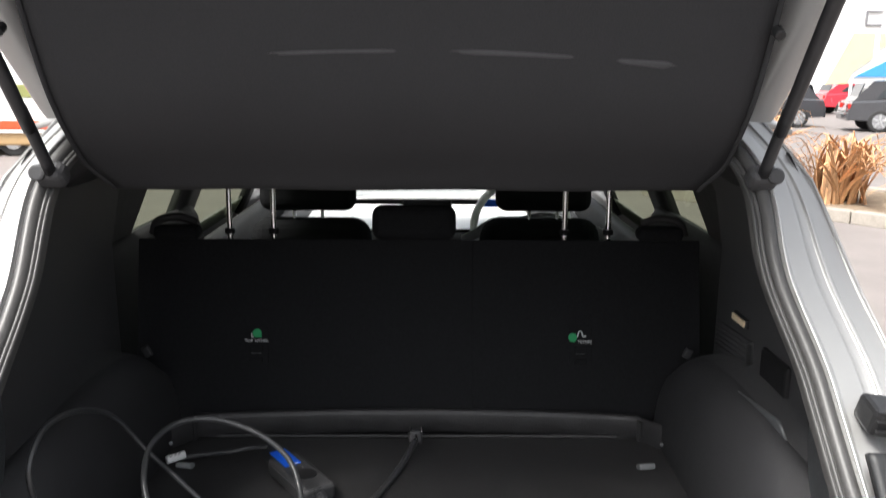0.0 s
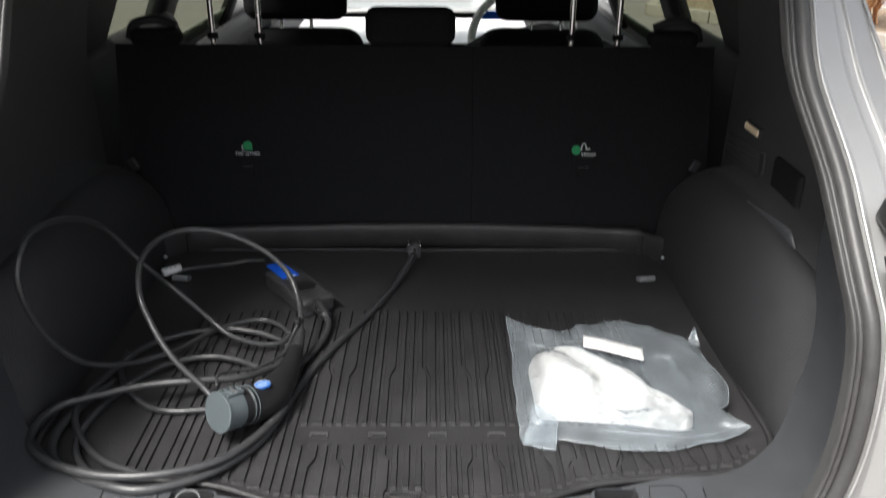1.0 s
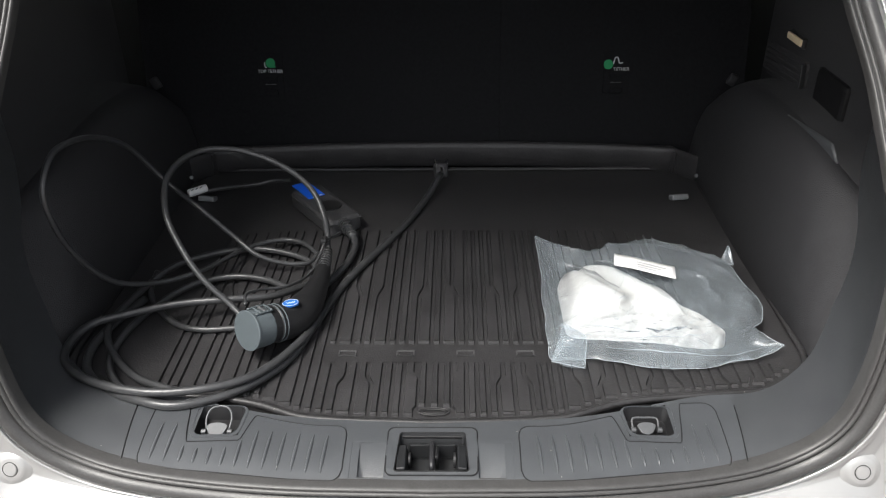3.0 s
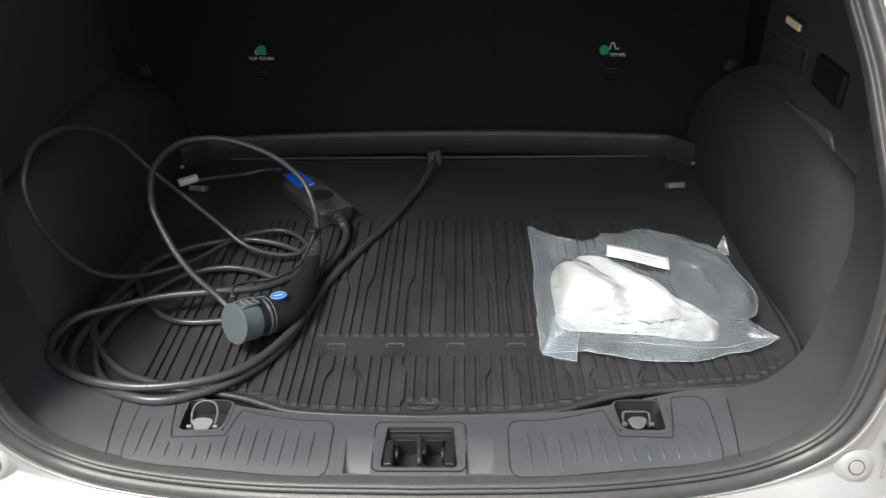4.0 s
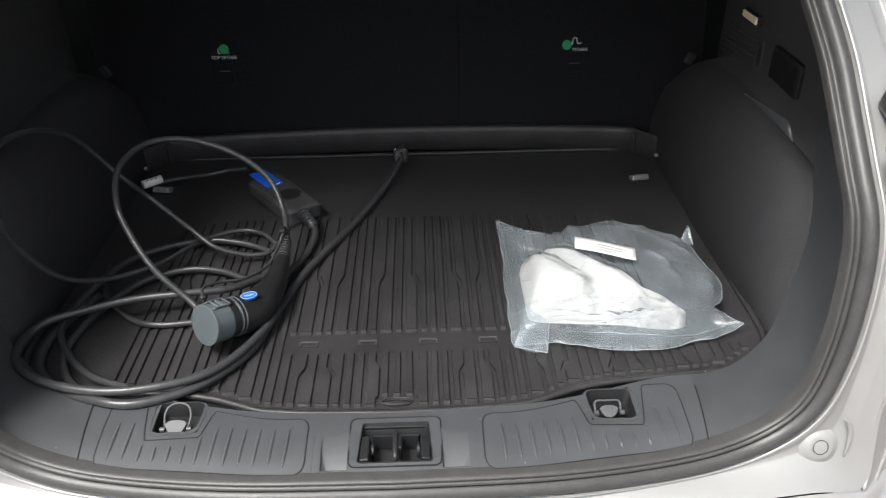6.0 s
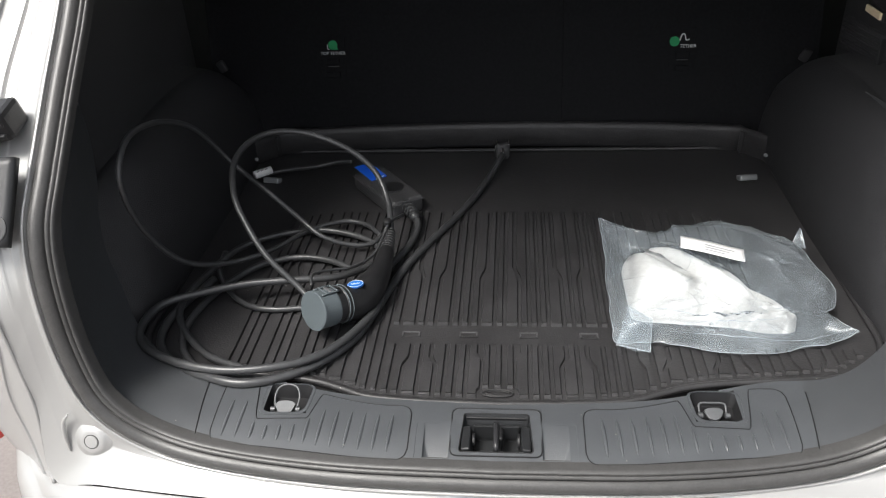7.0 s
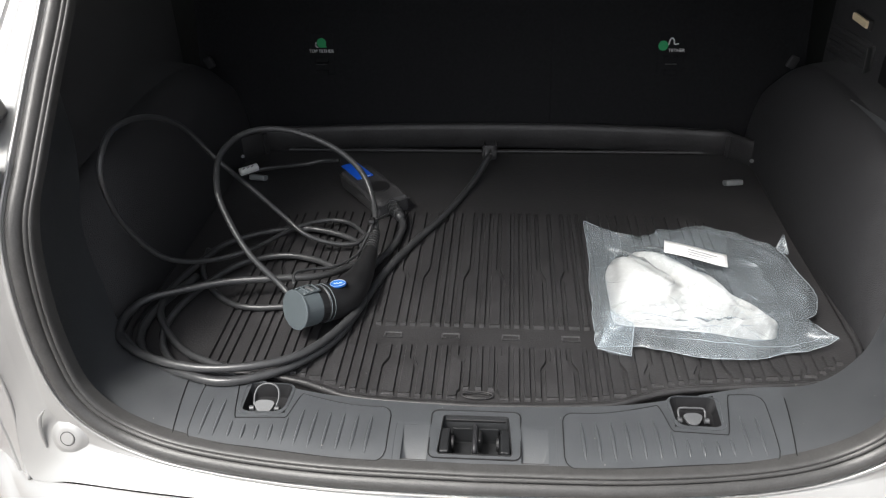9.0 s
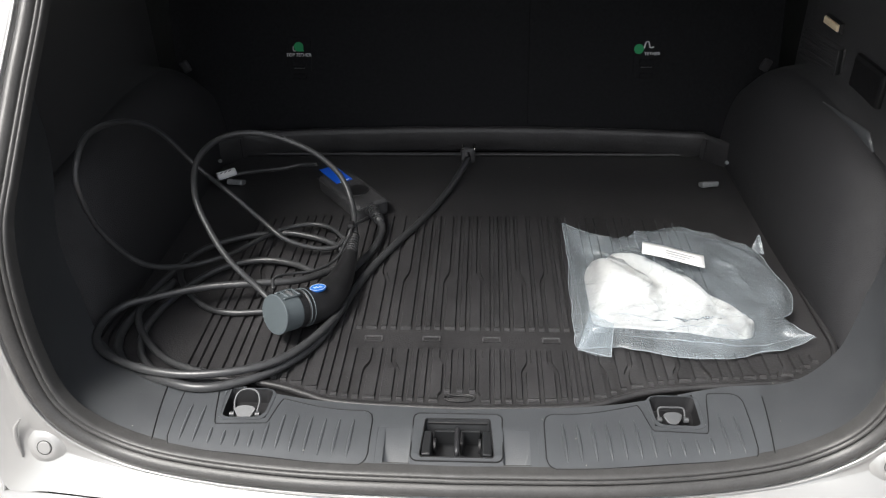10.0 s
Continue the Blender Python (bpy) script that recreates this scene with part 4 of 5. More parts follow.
part("hub", block(0.40, 2.40, 0.92, 0.17, 0.05, 0.13, 0.02), M_INNER, wheel)
for e in (-1, 1):
    part("spoke", tube([(0.40 + e * 0.07, 2.39, 0.92), (0.40 + e * 0.175, 2.36, 0.93)], 0.014, 6), M_INNER, wheel, smooth=True)

# ---- tailgate, struts and load cover overhead ----
gate = []
for u in np.linspace(0, 1, 16):
    y, z = 0.56 - 0.78 * u, 1.555 + 0.80 * u - 0.12 * u * u
    gate.append([(x * (0.60 + 0.08 * u), y + 0.02 * (1 - x * x), z + 0.05 * (1 - abs(x) ** 3)) for x in np.linspace(-1, 1, 21)])
tg = sheet("tailgate", gate, M_PAINT, car, "open silver tailgate overhead", thick=0.03)
for sgn in (-1, 1):
    fr = []
    for u in np.linspace(0.0, 1, 24):
        y, z = 0.475 - 0.72 * u, 1.500 + 0.78 * u - 0.12 * u * u
        w = 0.055 + 0.03 * u
        x0 = 0.595 + 0.06 * u
        fr.append([(sgn * x0, y + 0.03, z + 0.05), (sgn * x0, y, z + 0.012), (sgn * (x0 - 0.012), y - 0.006, z), (sgn * (x0 - w), y, z), (sgn * (x0 - w - 0.02), y + 0.02, z + 0.05)])
    f = sheet("gate_frame", fr, M_PAINT, tg, "silver inner frame of the tailgate")
    part("gate_stud", disc((0.512 if sgn > 0 else -0.553, 0.30, 1.630), (0, -1, -0.6), 0.008, 0.02, 20, 0.003), M_BLACK, tg)
    st = part("gas_strut", tube([(sgn * 0.538, 0.372, 1.425), (sgn * 0.539, 0.305, 1.525)], 0.0088, 6), M_STRUT, car, "black gas strut holding up the tailgate", smooth=True)
    part("cylinder", tube([(sgn * 0.5385, 0.325, 1.490), (sgn * 0.541, 0.21, 1.660), (sgn * 0.546, 0.06, 1.880)], [0.0090, 0.0108, 0.0112], 12), M_STRUT, st, smooth=True)
    part("ball_joint", block(sgn * 0.542, 0.385, 1.420, 0.046, 0.034, 0.036, 0.012, (40, 0, 0), 3), M_TRIM, st)
    part("ball_cap", disc((sgn * 0.556, 0.372, 1.424), (0, -1, 0.2), 0.013, 0.02, 24, 0.004), M_TRIM, st)
line = [(0.53, 1.405), (0.515, 1.389), (0.495, 1.387), (0.46, 1.42), (0.40, 1.475), (0.35, 1.54), (0.315, 1.62), (0.285, 1.70), (0.24, 1.80), (0.15, 1.95), (0.02, 2.10)]
cover = []
for k, (y, z) in enumerate(spline([(0, y, z) for y, z in line], 44)[:, 1:]):
    half_w = 0.514 - 0.022 * (1 - smooth01(1.385, 1.43, z)) + 0.004 * smooth01(1.5, 1.7, z)
    cover.append([(half_w * x - 0.006, y + 0.004 * (1 - x * x) + 0.008 * abs(x) ** 8, z + 0.001 * math.sin(9 * x)) for x in np.linspace(-1, 1, 41)])
lc = sheet("load_cover", cover, M_COVER, car, "charcoal fabric load cover hung under the tailgate", thick=0.006)
# Three thin raised strips across the cover, in a paler grey.
for x0, x1 in ((-0.195, 0.0), (0.06, 0.25), (0.285, 0.385)):
    fold = []
    for x in np.linspace(x0, x1, 12):
        e = min(1.0, (x - x0) / 0.02, (x1 - x) / 0.02)
        yc, zc = 0.3225 + 0.03 * x * x, 1.604 - 0.13 * x * x
        fold.append([(x, yc + 0.0022 - dy * 0.4 - (0.0042 if dy == 0 else 0.0) * e, zc + dy * e) for dy in (-0.007, 0.0, 0.007)])
    sheet("stitched_fold", fold, M_STREAK, lc)
for sgn in (-1, 1):
    edge = [(p[0][0] if sgn < 0 else p[-1][0], p[0][1] - 0.004, p[0][2]) for p in cover[::2]]
    part("edge_binding", tube(edge, 0.004, 50, 8), M_COVER, lc, smooth=True)

# ---- boot mat ----
mat_thing = thing("boot_mat", (0.0, 0.45, 0.73), "black ribbed rubber boot mat with a raised rear rim", "boot mat")


def mat_edge(x):
    """The mat's front edge in plan: bowed in the middle, stepped back towards the sides."""
    return float(np.interp(abs(x), *EDGE_LINE))


ex = spline([(0, .055, 0), (.09, .058, 0), (.15, .062, 0), (.188, .068, 0), (.215, .079, 0), (.254, .094, 0), (.302, .104, 0), (.37, .111, 0), (.44, .119, 0), (.56, .130, 0)], 200)
EDGE_LINE = (ex[:, 0], ex[:, 1])


def mat_front(x):
    return mat_edge(x) + 0.004


front = [(x, mat_front(x)) for x in np.linspace(-0.45, 0.45, 61)]
corner = [(0.452 + 0.104 * math.sin(a), 0.226 - 0.103 * math.cos(a)) for a in np.linspace(0.08, math.pi / 2, 10)]
right = corner + [(0.556, y) for y in np.linspace(0.26, 0.82, 12)] + [(0.545, 0.86), (0.52, 0.885)]
outline = front + right + [(-x, y) for x, y in reversed(right)]
part("mat_base", prism(outline, 0.729, 0.7465), M_RIB, mat_thing)
loop = [(x, y, 0.7505) for x, y in outline]
part("mat_rim", tube(loop + loop[:1], 0.0050, raw=True, sides=8), M_RIB, mat_thing, smooth=True)
wall = []
path_xy = [(-0.560, 0.815), (-0.545, 0.835), (-0.518, 0.862)] + [(x, 0.912 - 0.125 * x * x) for x in np.linspace(-0.512, 0.512, 15)] + [(0.518, 0.862), (0.545, 0.835), (0.560, 0.815)]
pw = [(x, y, 0) for x, y in path_xy]
for dy, z in ((0.004, 0.745), (-0.004, 0.752), (0.0, 0.790), (0.002, 0.800), (0.010, 0.803), (0.018, 0.800), (0.020, 0.745)):
    wall.append([(p[0], p[1] + dy, z) for p in pw])
sheet("rear_rim", wall, M_RIB, mat_thing, "raised rear rim of the mat")
for sgn in (-1, 1):
    part("rim_corner", block(sgn * 0.512, 0.868, 0.772, 0.006, 0.012, 0.050, 0.002, (0, 0, sgn * 35)), M_RIB, mat_thing)


def rib(low, high, y0, y1, bend):
    """A flat raised bar with chamfered edges; its two edges run from low to high across the bend."""
    h0, h1, c = 0.7462, 0.7508, 0.0011
    bm = bmesh.new()
    rings = []
    for y in [y0] + [v for v in np.linspace(bend[0], bend[1], 6 if low != high else 2) if y0 < v < y1] + [y1]:
        k = smooth01(bend[0], bend[1], y)
        a, b = low[0] + (high[0] - low[0]) * k, low[1] + (high[1] - low[1]) * k
        rings.append([bm.verts.new(v) for v in ((a, y, h0), (a + c, y, h1), (b - c, y, h1), (b, y, h0))])
    for r0, r1 in zip(rings, rings[1:]):
        for k in range(3):
            bm.faces.new((r0[k], r0[k + 1], r1[k + 1], r1[k]))
    bm.faces.new(rings[0])
    bm.faces.new(rings[-1])
    return bm


# rib widths from the middle outwards, at the near end and past the bend: T thin, W wide
WIDTH, GAP = {"T": 0.0095, "W": 0.0179}, 0.0057
FRONT_ROW = ["TTTWWTTTWTTWTTTWWTTTWTTWTTT", "TTWTTWTTTWWTTTWTTWTTTWWTTTT"]
BACK_ROW = ["WTTTWTTWTTTWWTTTWTTWTTT", "TWTTTWWTTTWTTWTTTWWTTTT"]


def end_mark(x, y, w):
    """The two thin raised lines that close a rib's near end."""
    bm = block(x, y + 0.0012, 0.7470, w - 0.001, 0.0009, 0.0070)
    bmesh.ops.duplicate(bm, geom=bm.verts[:] + bm.edges[:] + bm.faces[:])
    bmesh.ops.translate(bm, verts=bm.verts[:8], vec=(0, -0.0030, 0))
    part("rib_end", bm, M_RIBPALE, mat_thing)


def lay_ribs(rows, x0, sgn, y_near, y_far, bend):
    """One half-row of ribs outwards from x0."""
    lo = hi = x0
    for near, far in zip(*rows):
        low, high = (lo, lo + WIDTH[near]), (hi, hi + WIDTH[far])
        lo, hi = lo + WIDTH[near] + GAP, hi + WIDTH[far] + GAP
        cx = sum(low) / 2
        if cx > 0.535:
            break
        if sgn < 0:
            low, high = (-low[1], -low[0]), (-high[1], -high[0])
        y0, y1 = y_near(cx), y_far(cx)
        if y1 - y0 > 0.012:
            part("rib", rib(low, high, y0, y1, bend), M_RIB, mat_thing)
            end_mark(sgn * cx, y0 - 0.0034, WIDTH[near])


def near_front(x):
    return mat_edge(x) + 0.0245 + 0.034 * smooth01(0.46, 0.54, x)


# the plain band between the rows ends here on the cable's side; past it the ribs run through
BAND_END = 0.176


def far_back(x):
    return 0.60 - 0.05 * smooth01(0.3, 0.52, x)


for sgn in (-1, 1):
    lay_ribs(FRONT_ROW, 0.0490, sgn, near_front, lambda x, s=sgn: 0.0 if s < 0 and x > BAND_END else 0.190, (0.137, 0.163))
    lay_ribs(BACK_ROW, 0.0108, sgn, lambda x, s=sgn: near_front(x) if s < 0 and x > BAND_END else 0.2445, far_back, (0.366, 0.405))
    # the wide rib beside the emblem, drawn in at both ends
    low, high = ((0.0295, 0.0432), (0.0255, 0.0432)) if sgn > 0 else ((-0.0432, -0.0295), (-0.0432, -0.0255))
    part("rib", rib(low, high, 0.0805, 0.152, (0.088, 0.095)), M_RIB, mat_thing)
    low2 = (0.0315, 0.0432) if sgn > 0 else (-0.0432, -0.0315)
    part("rib", rib(high, low2, 0.152, 0.190, (0.1525, 0.172)), M_RIB, mat_thing)
    end_mark(sgn * 0.0365, 0.0771, 0.0137)
part("rib", rib((-0.0047, 0.0047), (-0.0047, 0.0047), 0.2445, 0.60, (0.3, 0.31)), M_RIB, mat_thing)
end_mark(0.0, 0.2411, 0.0094)
for cx in (-0.0176, 0.0, 0.0176):
    part("rib", rib((cx - 0.0048, cx + 0.0048), (cx - 0.0044, cx + 0.0044), 0.100, 0.190, (0.137, 0.163)), M_RIB, mat_thing)
    end_mark(cx, 0.0966, 0.0095)
land = []
for x in np.linspace(-0.50, 0.50, 201):
    near = mat_edge(x) + 0.006 + 0.034 * smooth01(0.44, 0.52, abs(x))
    land.append([(x, near + 0.010 * q, 0.7482 + 0.0008 * math.sin(math.pi * q)) for q in (0, 0.25, 0.5, 0.75, 1)])
sheet("mat_margin", land, M_RIB, mat_thing)
sheet("mat_band", [[(x, 0.1935 + 0.044 * q, 0.7478) for q in (0, 0.5, 1)] for x in np.linspace(-BAND_END, 0.50, 30)], M_RIB, mat_thing)
back_panel = [[(x, (far_back(abs(x)) + 0.003) * (1 - q) + 0.876 * q, 0.7484) for q in np.linspace(0, 1, 6)] for x in np.linspace(-0.53, 0.53, 40)]
sheet("rear_panel", back_panel, M_RIB, mat_thing)
# raised marks in the plain band, drawn as bare bars
for cx in (-0.1355, -0.0465, 0.0455, 0.1365):
    mark = part("raised_mark", block(cx, 0.2085, 0.7490, 0.028, 0.0024, 0.0024, 0.0005), M_RIB, mat_thing)
    part("bar", block(cx, 0.2195, 0.7490, 0.028, 0.0024, 0.0024, 0.0005), M_RIBPALE, mark)
    for e in (-1, 1):
        part("bar", block(cx + e * 0.0128, 0.2140, 0.7490, 0.0024, 0.0115, 0.0024, 0.0005), M_RIBPALE, mark)
oval = [(0.0215 * math.cos(a), 0.0835 + 0.0075 * math.sin(a), 0.7492) for a in np.linspace(0, 2 * math.pi, 40)]
part("oval_emblem", tube(oval, 0.0012, raw=True, sides=6), M_RIB, mat_thing, smooth=True)
oval = [(0.0165 * math.cos(a), 0.0835 + 0.0045 * math.sin(a), 0.7490) for a in np.linspace(0, 2 * math.pi, 40)]
part("oval_emblem", tube(oval, 0.0009, raw=True, sides=6), M_RIB, mat_thing, smooth=True)
for sgn in (-1, 1):
    part("floor_anchor", block(sgn * 0.494, 0.734, 0.754, 0.036, 0.022, 0.012, 0.003, (-25, 0, sgn * 10)), M_GREYMETAL, mat_thing, "small grey floor anchor")
    part("anchor_pin", disc((sgn * 0.545, 0.80, 0.772), (0, -1, 0.3), 0.004, 0.006, 14, 0.001), M_GREYMETAL, mat_thing)

# ---- charging cable ----
R = 0.0066
kit = thing("charging_cable", (-0.30, 0.40, 0.75), "grey-black car charging cable with connector, lying in loose coils", "charging cable")


def strand(name, pts, r=R, n=90, material=None):
    return part(name, tube(pts, r, n, 12), material or M_CABLE, kit, smooth=True)


strand("mains_lead", [(-0.002, 0.787, 0.785), (-0.037, 0.706, 0.758), (-0.081, 0.584, 0.757), (-0.129, 0.479, 0.757), (-0.168, 0.383, 0.757), (-0.195, 0.278, 0.757), (-0.218, 0.193, 0.758), (-0.254, 0.137, 0.76), (-0.301, 0.097, 0.763), (-0.359, 0.076, 0.766), (-0.414, 0.088, 0.766), (-0.472, 0.119, 0.758), (-0.516, 0.164, 0.757), (-0.530, 0.220, 0.757), (-0.520, 0.280, 0.757), (-0.494, 0.351, 0.757)])
strand("outer_coil", [(-0.193, 0.307, 0.758), (-0.198, 0.247, 0.766), (-0.233, 0.166, 0.771), (-0.272, 0.120, 0.775), (-0.331, 0.096, 0.777), (-0.400, 0.091, 0.777), (-0.478, 0.111, 0.777), (-0.537, 0.151, 0.777), (-0.554, 0.202, 0.777), (-0.538, 0.246, 0.78), (-0.497, 0.268, 0.782), (-0.419, 0.295, 0.785), (-0.331, 0.309, 0.785), (-0.271, 0.329, 0.778), (-0.224, 0.383, 0.764)], 0.0063, 120)
strand("inner_coil", [(-0.368, 0.108, 0.765), (-0.431, 0.139, 0.762), (-0.481, 0.188, 0.76), (-0.514, 0.239, 0.76), (-0.521, 0.285, 0.763), (-0.508, 0.344, 0.766), (-0.476, 0.429, 0.768), (-0.425, 0.479, 0.766), (-0.349, 0.506, 0.764), (-0.284, 0.497, 0.761), (-0.235, 0.471, 0.758), (-0.206, 0.428, 0.757)], 0.0056)
strand("short_coil", [(-0.500, 0.432, 0.76), (-0.492, 0.373, 0.757), (-0.459, 0.319, 0.757), (-0.415, 0.277, 0.757), (-0.370, 0.264, 0.757), (-0.308, 0.270, 0.757)], 0.005, 60)
strand("middle_coil", [(-0.348, 0.089, 0.757), (-0.418, 0.104, 0.757), (-0.465, 0.139, 0.757), (-0.492, 0.192, 0.757), (-0.491, 0.262, 0.757), (-0.464, 0.338, 0.758), (-0.422, 0.392, 0.76), (-0.360, 0.414, 0.762), (-0.302, 0.404, 0.762), (-0.254, 0.378, 0.76)], 0.0056, 70)
strand("standing_loop", [(-0.1925, 0.436, 0.801), (-0.205, 0.499, 0.83), (-0.233, 0.541, 0.87), (-0.288, 0.558, 0.91), (-0.366, 0.558, 0.94), (-0.426, 0.522, 0.95), (-0.452, 0.451, 0.94), (-0.439, 0.377, 0.91), (-0.411, 0.337, 0.87), (-0.374, 0.305, 0.83), (-0.324, 0.281, 0.79), (-0.285, 0.252, 0.764)], 0.0052, 120)
strand("leaning_loop", [(-0.222, 0.489, 0.762), (-0.256, 0.527, 0.764), (-0.300, 0.535, 0.766), (-0.355, 0.493, 0.772), (-0.405, 0.398, 0.785), (-0.461, 0.335, 0.8), (-0.505, 0.279, 0.84), (-0.530, 0.236, 0.919), (-0.530, 0.206, 1), (-0.530, 0.219, 1.041), (-0.530, 0.273, 1.063), (-0.528, 0.378, 1.038), (-0.522, 0.477, 0.98), (-0.483, 0.511, 0.9), (-0.421, 0.483, 0.86), (-0.366, 0.472, 0.81), (-0.323, 0.450, 0.785), (-0.274, 0.448, 0.768), (-0.235, 0.457, 0.764), (-0.219, 0.484, 0.768)], 0.0044, 160)
strand("box_lead", [(-0.170, 0.556, 0.772), (-0.157, 0.520, 0.764), (-0.167, 0.462, 0.758), (-0.190, 0.406, 0.757), (-0.222, 0.350, 0.757)])
strand("label_lead", [(-0.321, 0.758, 0.785), (-0.360, 0.765, 0.78), (-0.398, 0.757, 0.775), (-0.453, 0.754, 0.77), (-0.494, 0.747, 0.766), (-0.524, 0.729, 0.764)], 0.0045, 50)
lab = tube([(-0.498, 0.748, 0.772), (-0.528, 0.722, 0.772)], 0.0085, 6, 16)
lb = part("white_label", lab, M_WHITE, kit, "white wrap-round cable label", smooth=True)
for k in range(3):
    part("print_bar", tube([(-0.503 - 0.007 * k, 0.7385 - 0.0060 * k, 0.7800), (-0.507 - 0.007 * k, 0.7330 - 0.0060 * k, 0.7790)], 0.0011, 4, 6), M_SIGN, lb)
# mains plug standing on its cable
plug = part("mains_plug", block(-0.003, 0.812, 0.782, 0.032, 0.020, 0.036, 0.009, (-20, 0, 10), 3), M_TRIM, kit, "black three-pin mains plug")
for x, z in ((-0.014, 0.795), (0.011, 0.795), (-0.001, 0.776)):
    part("pin", block(x, 0.800, z + 0.012, 0.0036, 0.003, 0.014, 0.001, (-60, 0, 10)), M_STEEL, plug)
# control box
box_turn = 36.5
box = part("control_box", block(-0.232, 0.654, 0.768, 0.070, 0.172, 0.036, 0.009, (0, 0, box_turn), 3), M_TRIM, kit, "black in-line charging control box")
part("box_seam", block(-0.232, 0.654, 0.779, 0.0716, 0.1736, 0.0016, 0.0005, (0, 0, box_turn)), M_CABLE, box)
part("blue_tag", block(-0.2735, 0.7055, 0.7868, 0.036, 0.078, 0.0016, 0.0006, (0, 0, box_turn)), M_BLUE, box, "bright blue label on the box")
part("tag_mark", block(-0.2500, 0.6765, 0.7878, 0.022, 0.003, 0.0008, 0.0, (0, 0, box_turn + 10)), M_WHITE, box)
part("oval_badge", disc((-0.218, 0.636, 0.7868), (0.0, 0, 1), 0.022, 0.003, 32, 0.001), M_DARK, box)
part("strain_relief", tube([(-0.190, 0.594, 0.773), (-0.176, 0.566, 0.773), (-0.162, 0.538, 0.770)], [0.013, 0.011, 0.008], 8, 16), M_CABLE, box, smooth=True)
for k in range(5):
    c = Vector((-0.184, 0.580, 0.774)).lerp(Vector((-0.166, 0.546, 0.771)), k / 4)
    part("relief_ring", disc(c, (0.45, -0.9, -0.1), 0.0138 - 0.0008 * k, 0.003, 20, 0.001), M_CABLE, box)
# connector: cap, collar, bent grip, strain relief
ax = Vector((-0.62, -0.73, 0.26)).normalized()
c0 = Vector((-0.2370, 0.2420, 0.7890))
up_side = (Vector((0, 0, 1)) - ax * ax.z).normalized()
across = ax.cross(up_side)
grip = part("connector_grip", tube([c0 + ax * 0.020, c0 - ax * 0.018, (-0.2110, 0.2820, 0.785), (-0.2025, 0.3140, 0.785), (-0.1975, 0.3530, 0.787), (-0.1955, 0.3910, 0.791)], [0.0295, 0.0295, 0.0265, 0.0215, 0.0165, 0.0125], 48, 28), M_BLACK, kit, "black bent connector grip", smooth=True)
part("connector_collar", disc(c0 + ax * 0.021, ax, 0.0285, 0.030, 40, 0.002), M_BLACK, grip)
for e, r in ((0.011, 0.0306), (0.0175, 0.0303)):
    part("collar_ring", disc(c0 + ax * e, ax, r, 0.0016, 44, 0.0006), M_CAP, grip)
cap = part("connector_cap", disc(c0 + ax * 0.0475, ax, 0.0298, 0.031, 48, 0.0022), M_CAP, grip, "grey rubber cap over the connector")
part("cap_face", disc(c0 + ax * 0.0640, ax, 0.0312, 0.0045, 48, 0.0014), M_CAP, cap)
# latch frame on the cap's top: two rails and two cross bars
for e in (-0.0105, 0.0105):
    part("latch_rail", tube([c0 + ax * q + up_side * (0.0302 - 0.0012 * (q > 0.05)) + across * e for q in (0.030, 0.045, 0.061)], 0.0017, 8, 8), M_CAP, cap, smooth=True)
for q in (0.031, 0.052):
    part("latch_bar", tube([c0 + ax * q + up_side * 0.0306 + across * e for e in (-0.011, 0.0, 0.011)], 0.0016, 8, 8), M_CAP, cap, smooth=True)
part("cap_latch", tube([c0 + ax * 0.041 + up_side * 0.0285 + across * e for e in (-0.009, 0.009)], 0.0035, 6, 10), M_TONGUE, cap, smooth=True)
# badge, lying on the grip's upper side
bc, bn = Vector((-0.2225, 0.2500, 0.8165)), Vector((-0.02, -0.16, 1)).normalized()
turn_b = Matrix.Rotation(radians(24), 3, "Z") @ bn.to_track_quat("Z", "Y").to_matrix()
bx, by = turn_b @ Vector((1, 0, 0)), turn_b @ Vector((0, 1, 0))
badge = disc((0, 0, 0), (0, 0, 1), 0.0082, 0.004, 36, 0.001, 1.6)
badge.transform(Matrix.Translation(bc) @ turn_b.to_4x4())
part("oval_badge", badge, M_BADGE, grip, "blue oval badge with a pale mark")
oval = [bc + bn * 0.0022 + bx * 0.0118 * math.cos(a) + by * 0.0070 * math.sin(a) for a in np.linspace(0, 2 * math.pi, 33)]
part("badge_rim", tube(oval, 0.0003, raw=True, sides=5), M_PRINT, grip)
for e, w in ((-0.0040, 0.0022), (0.0008, 0.0030), (0.0050, 0.0018)):
    part("badge_mark", tube([bc + bn * 0.0021 + bx * (e - w) + by * 0.0016, bc + bn * 0.0021 + bx * e - by * 0.0012, bc + bn * 0.0021 + bx * (e + w) + by * 0.0012], 0.0006, 6, 6), M_PRINT, grip)
part("strain_relief", tube([(-0.1955, 0.3890, 0.791), (-0.1940, 0.4120, 0.795), (-0.1925, 0.4380, 0.801)], [0.0115, 0.0092, 0.0070], 12, 18), M_BLACK, grip, smooth=True)
for k in range(7):
    part("relief_ring", disc((-0.1953 + 0.0004 * k, 0.3930 + 0.0066 * k, 0.7917 + 0.0013 * k), (0.06, 1, 0.2), 0.0124 - 0.0007 * k, 0.0026, 22, 0.0008), M_CABLE, grip)
strand("cap_cord", [(-0.2890, 0.2385, 0.822), (-0.2940, 0.2685, 0.822), (-0.2770, 0.2964, 0.812), (-0.2440, 0.3245, 0.8), (-0.2180, 0.3755, 0.79), (-0.2050, 0.4194, 0.802), (-0.1970, 0.4435, 0.815), (-0.1850, 0.4844, 0.805), (-0.1810, 0.5065, 0.797), (-0.1930, 0.5114, 0.785)], 0.0024, 60)
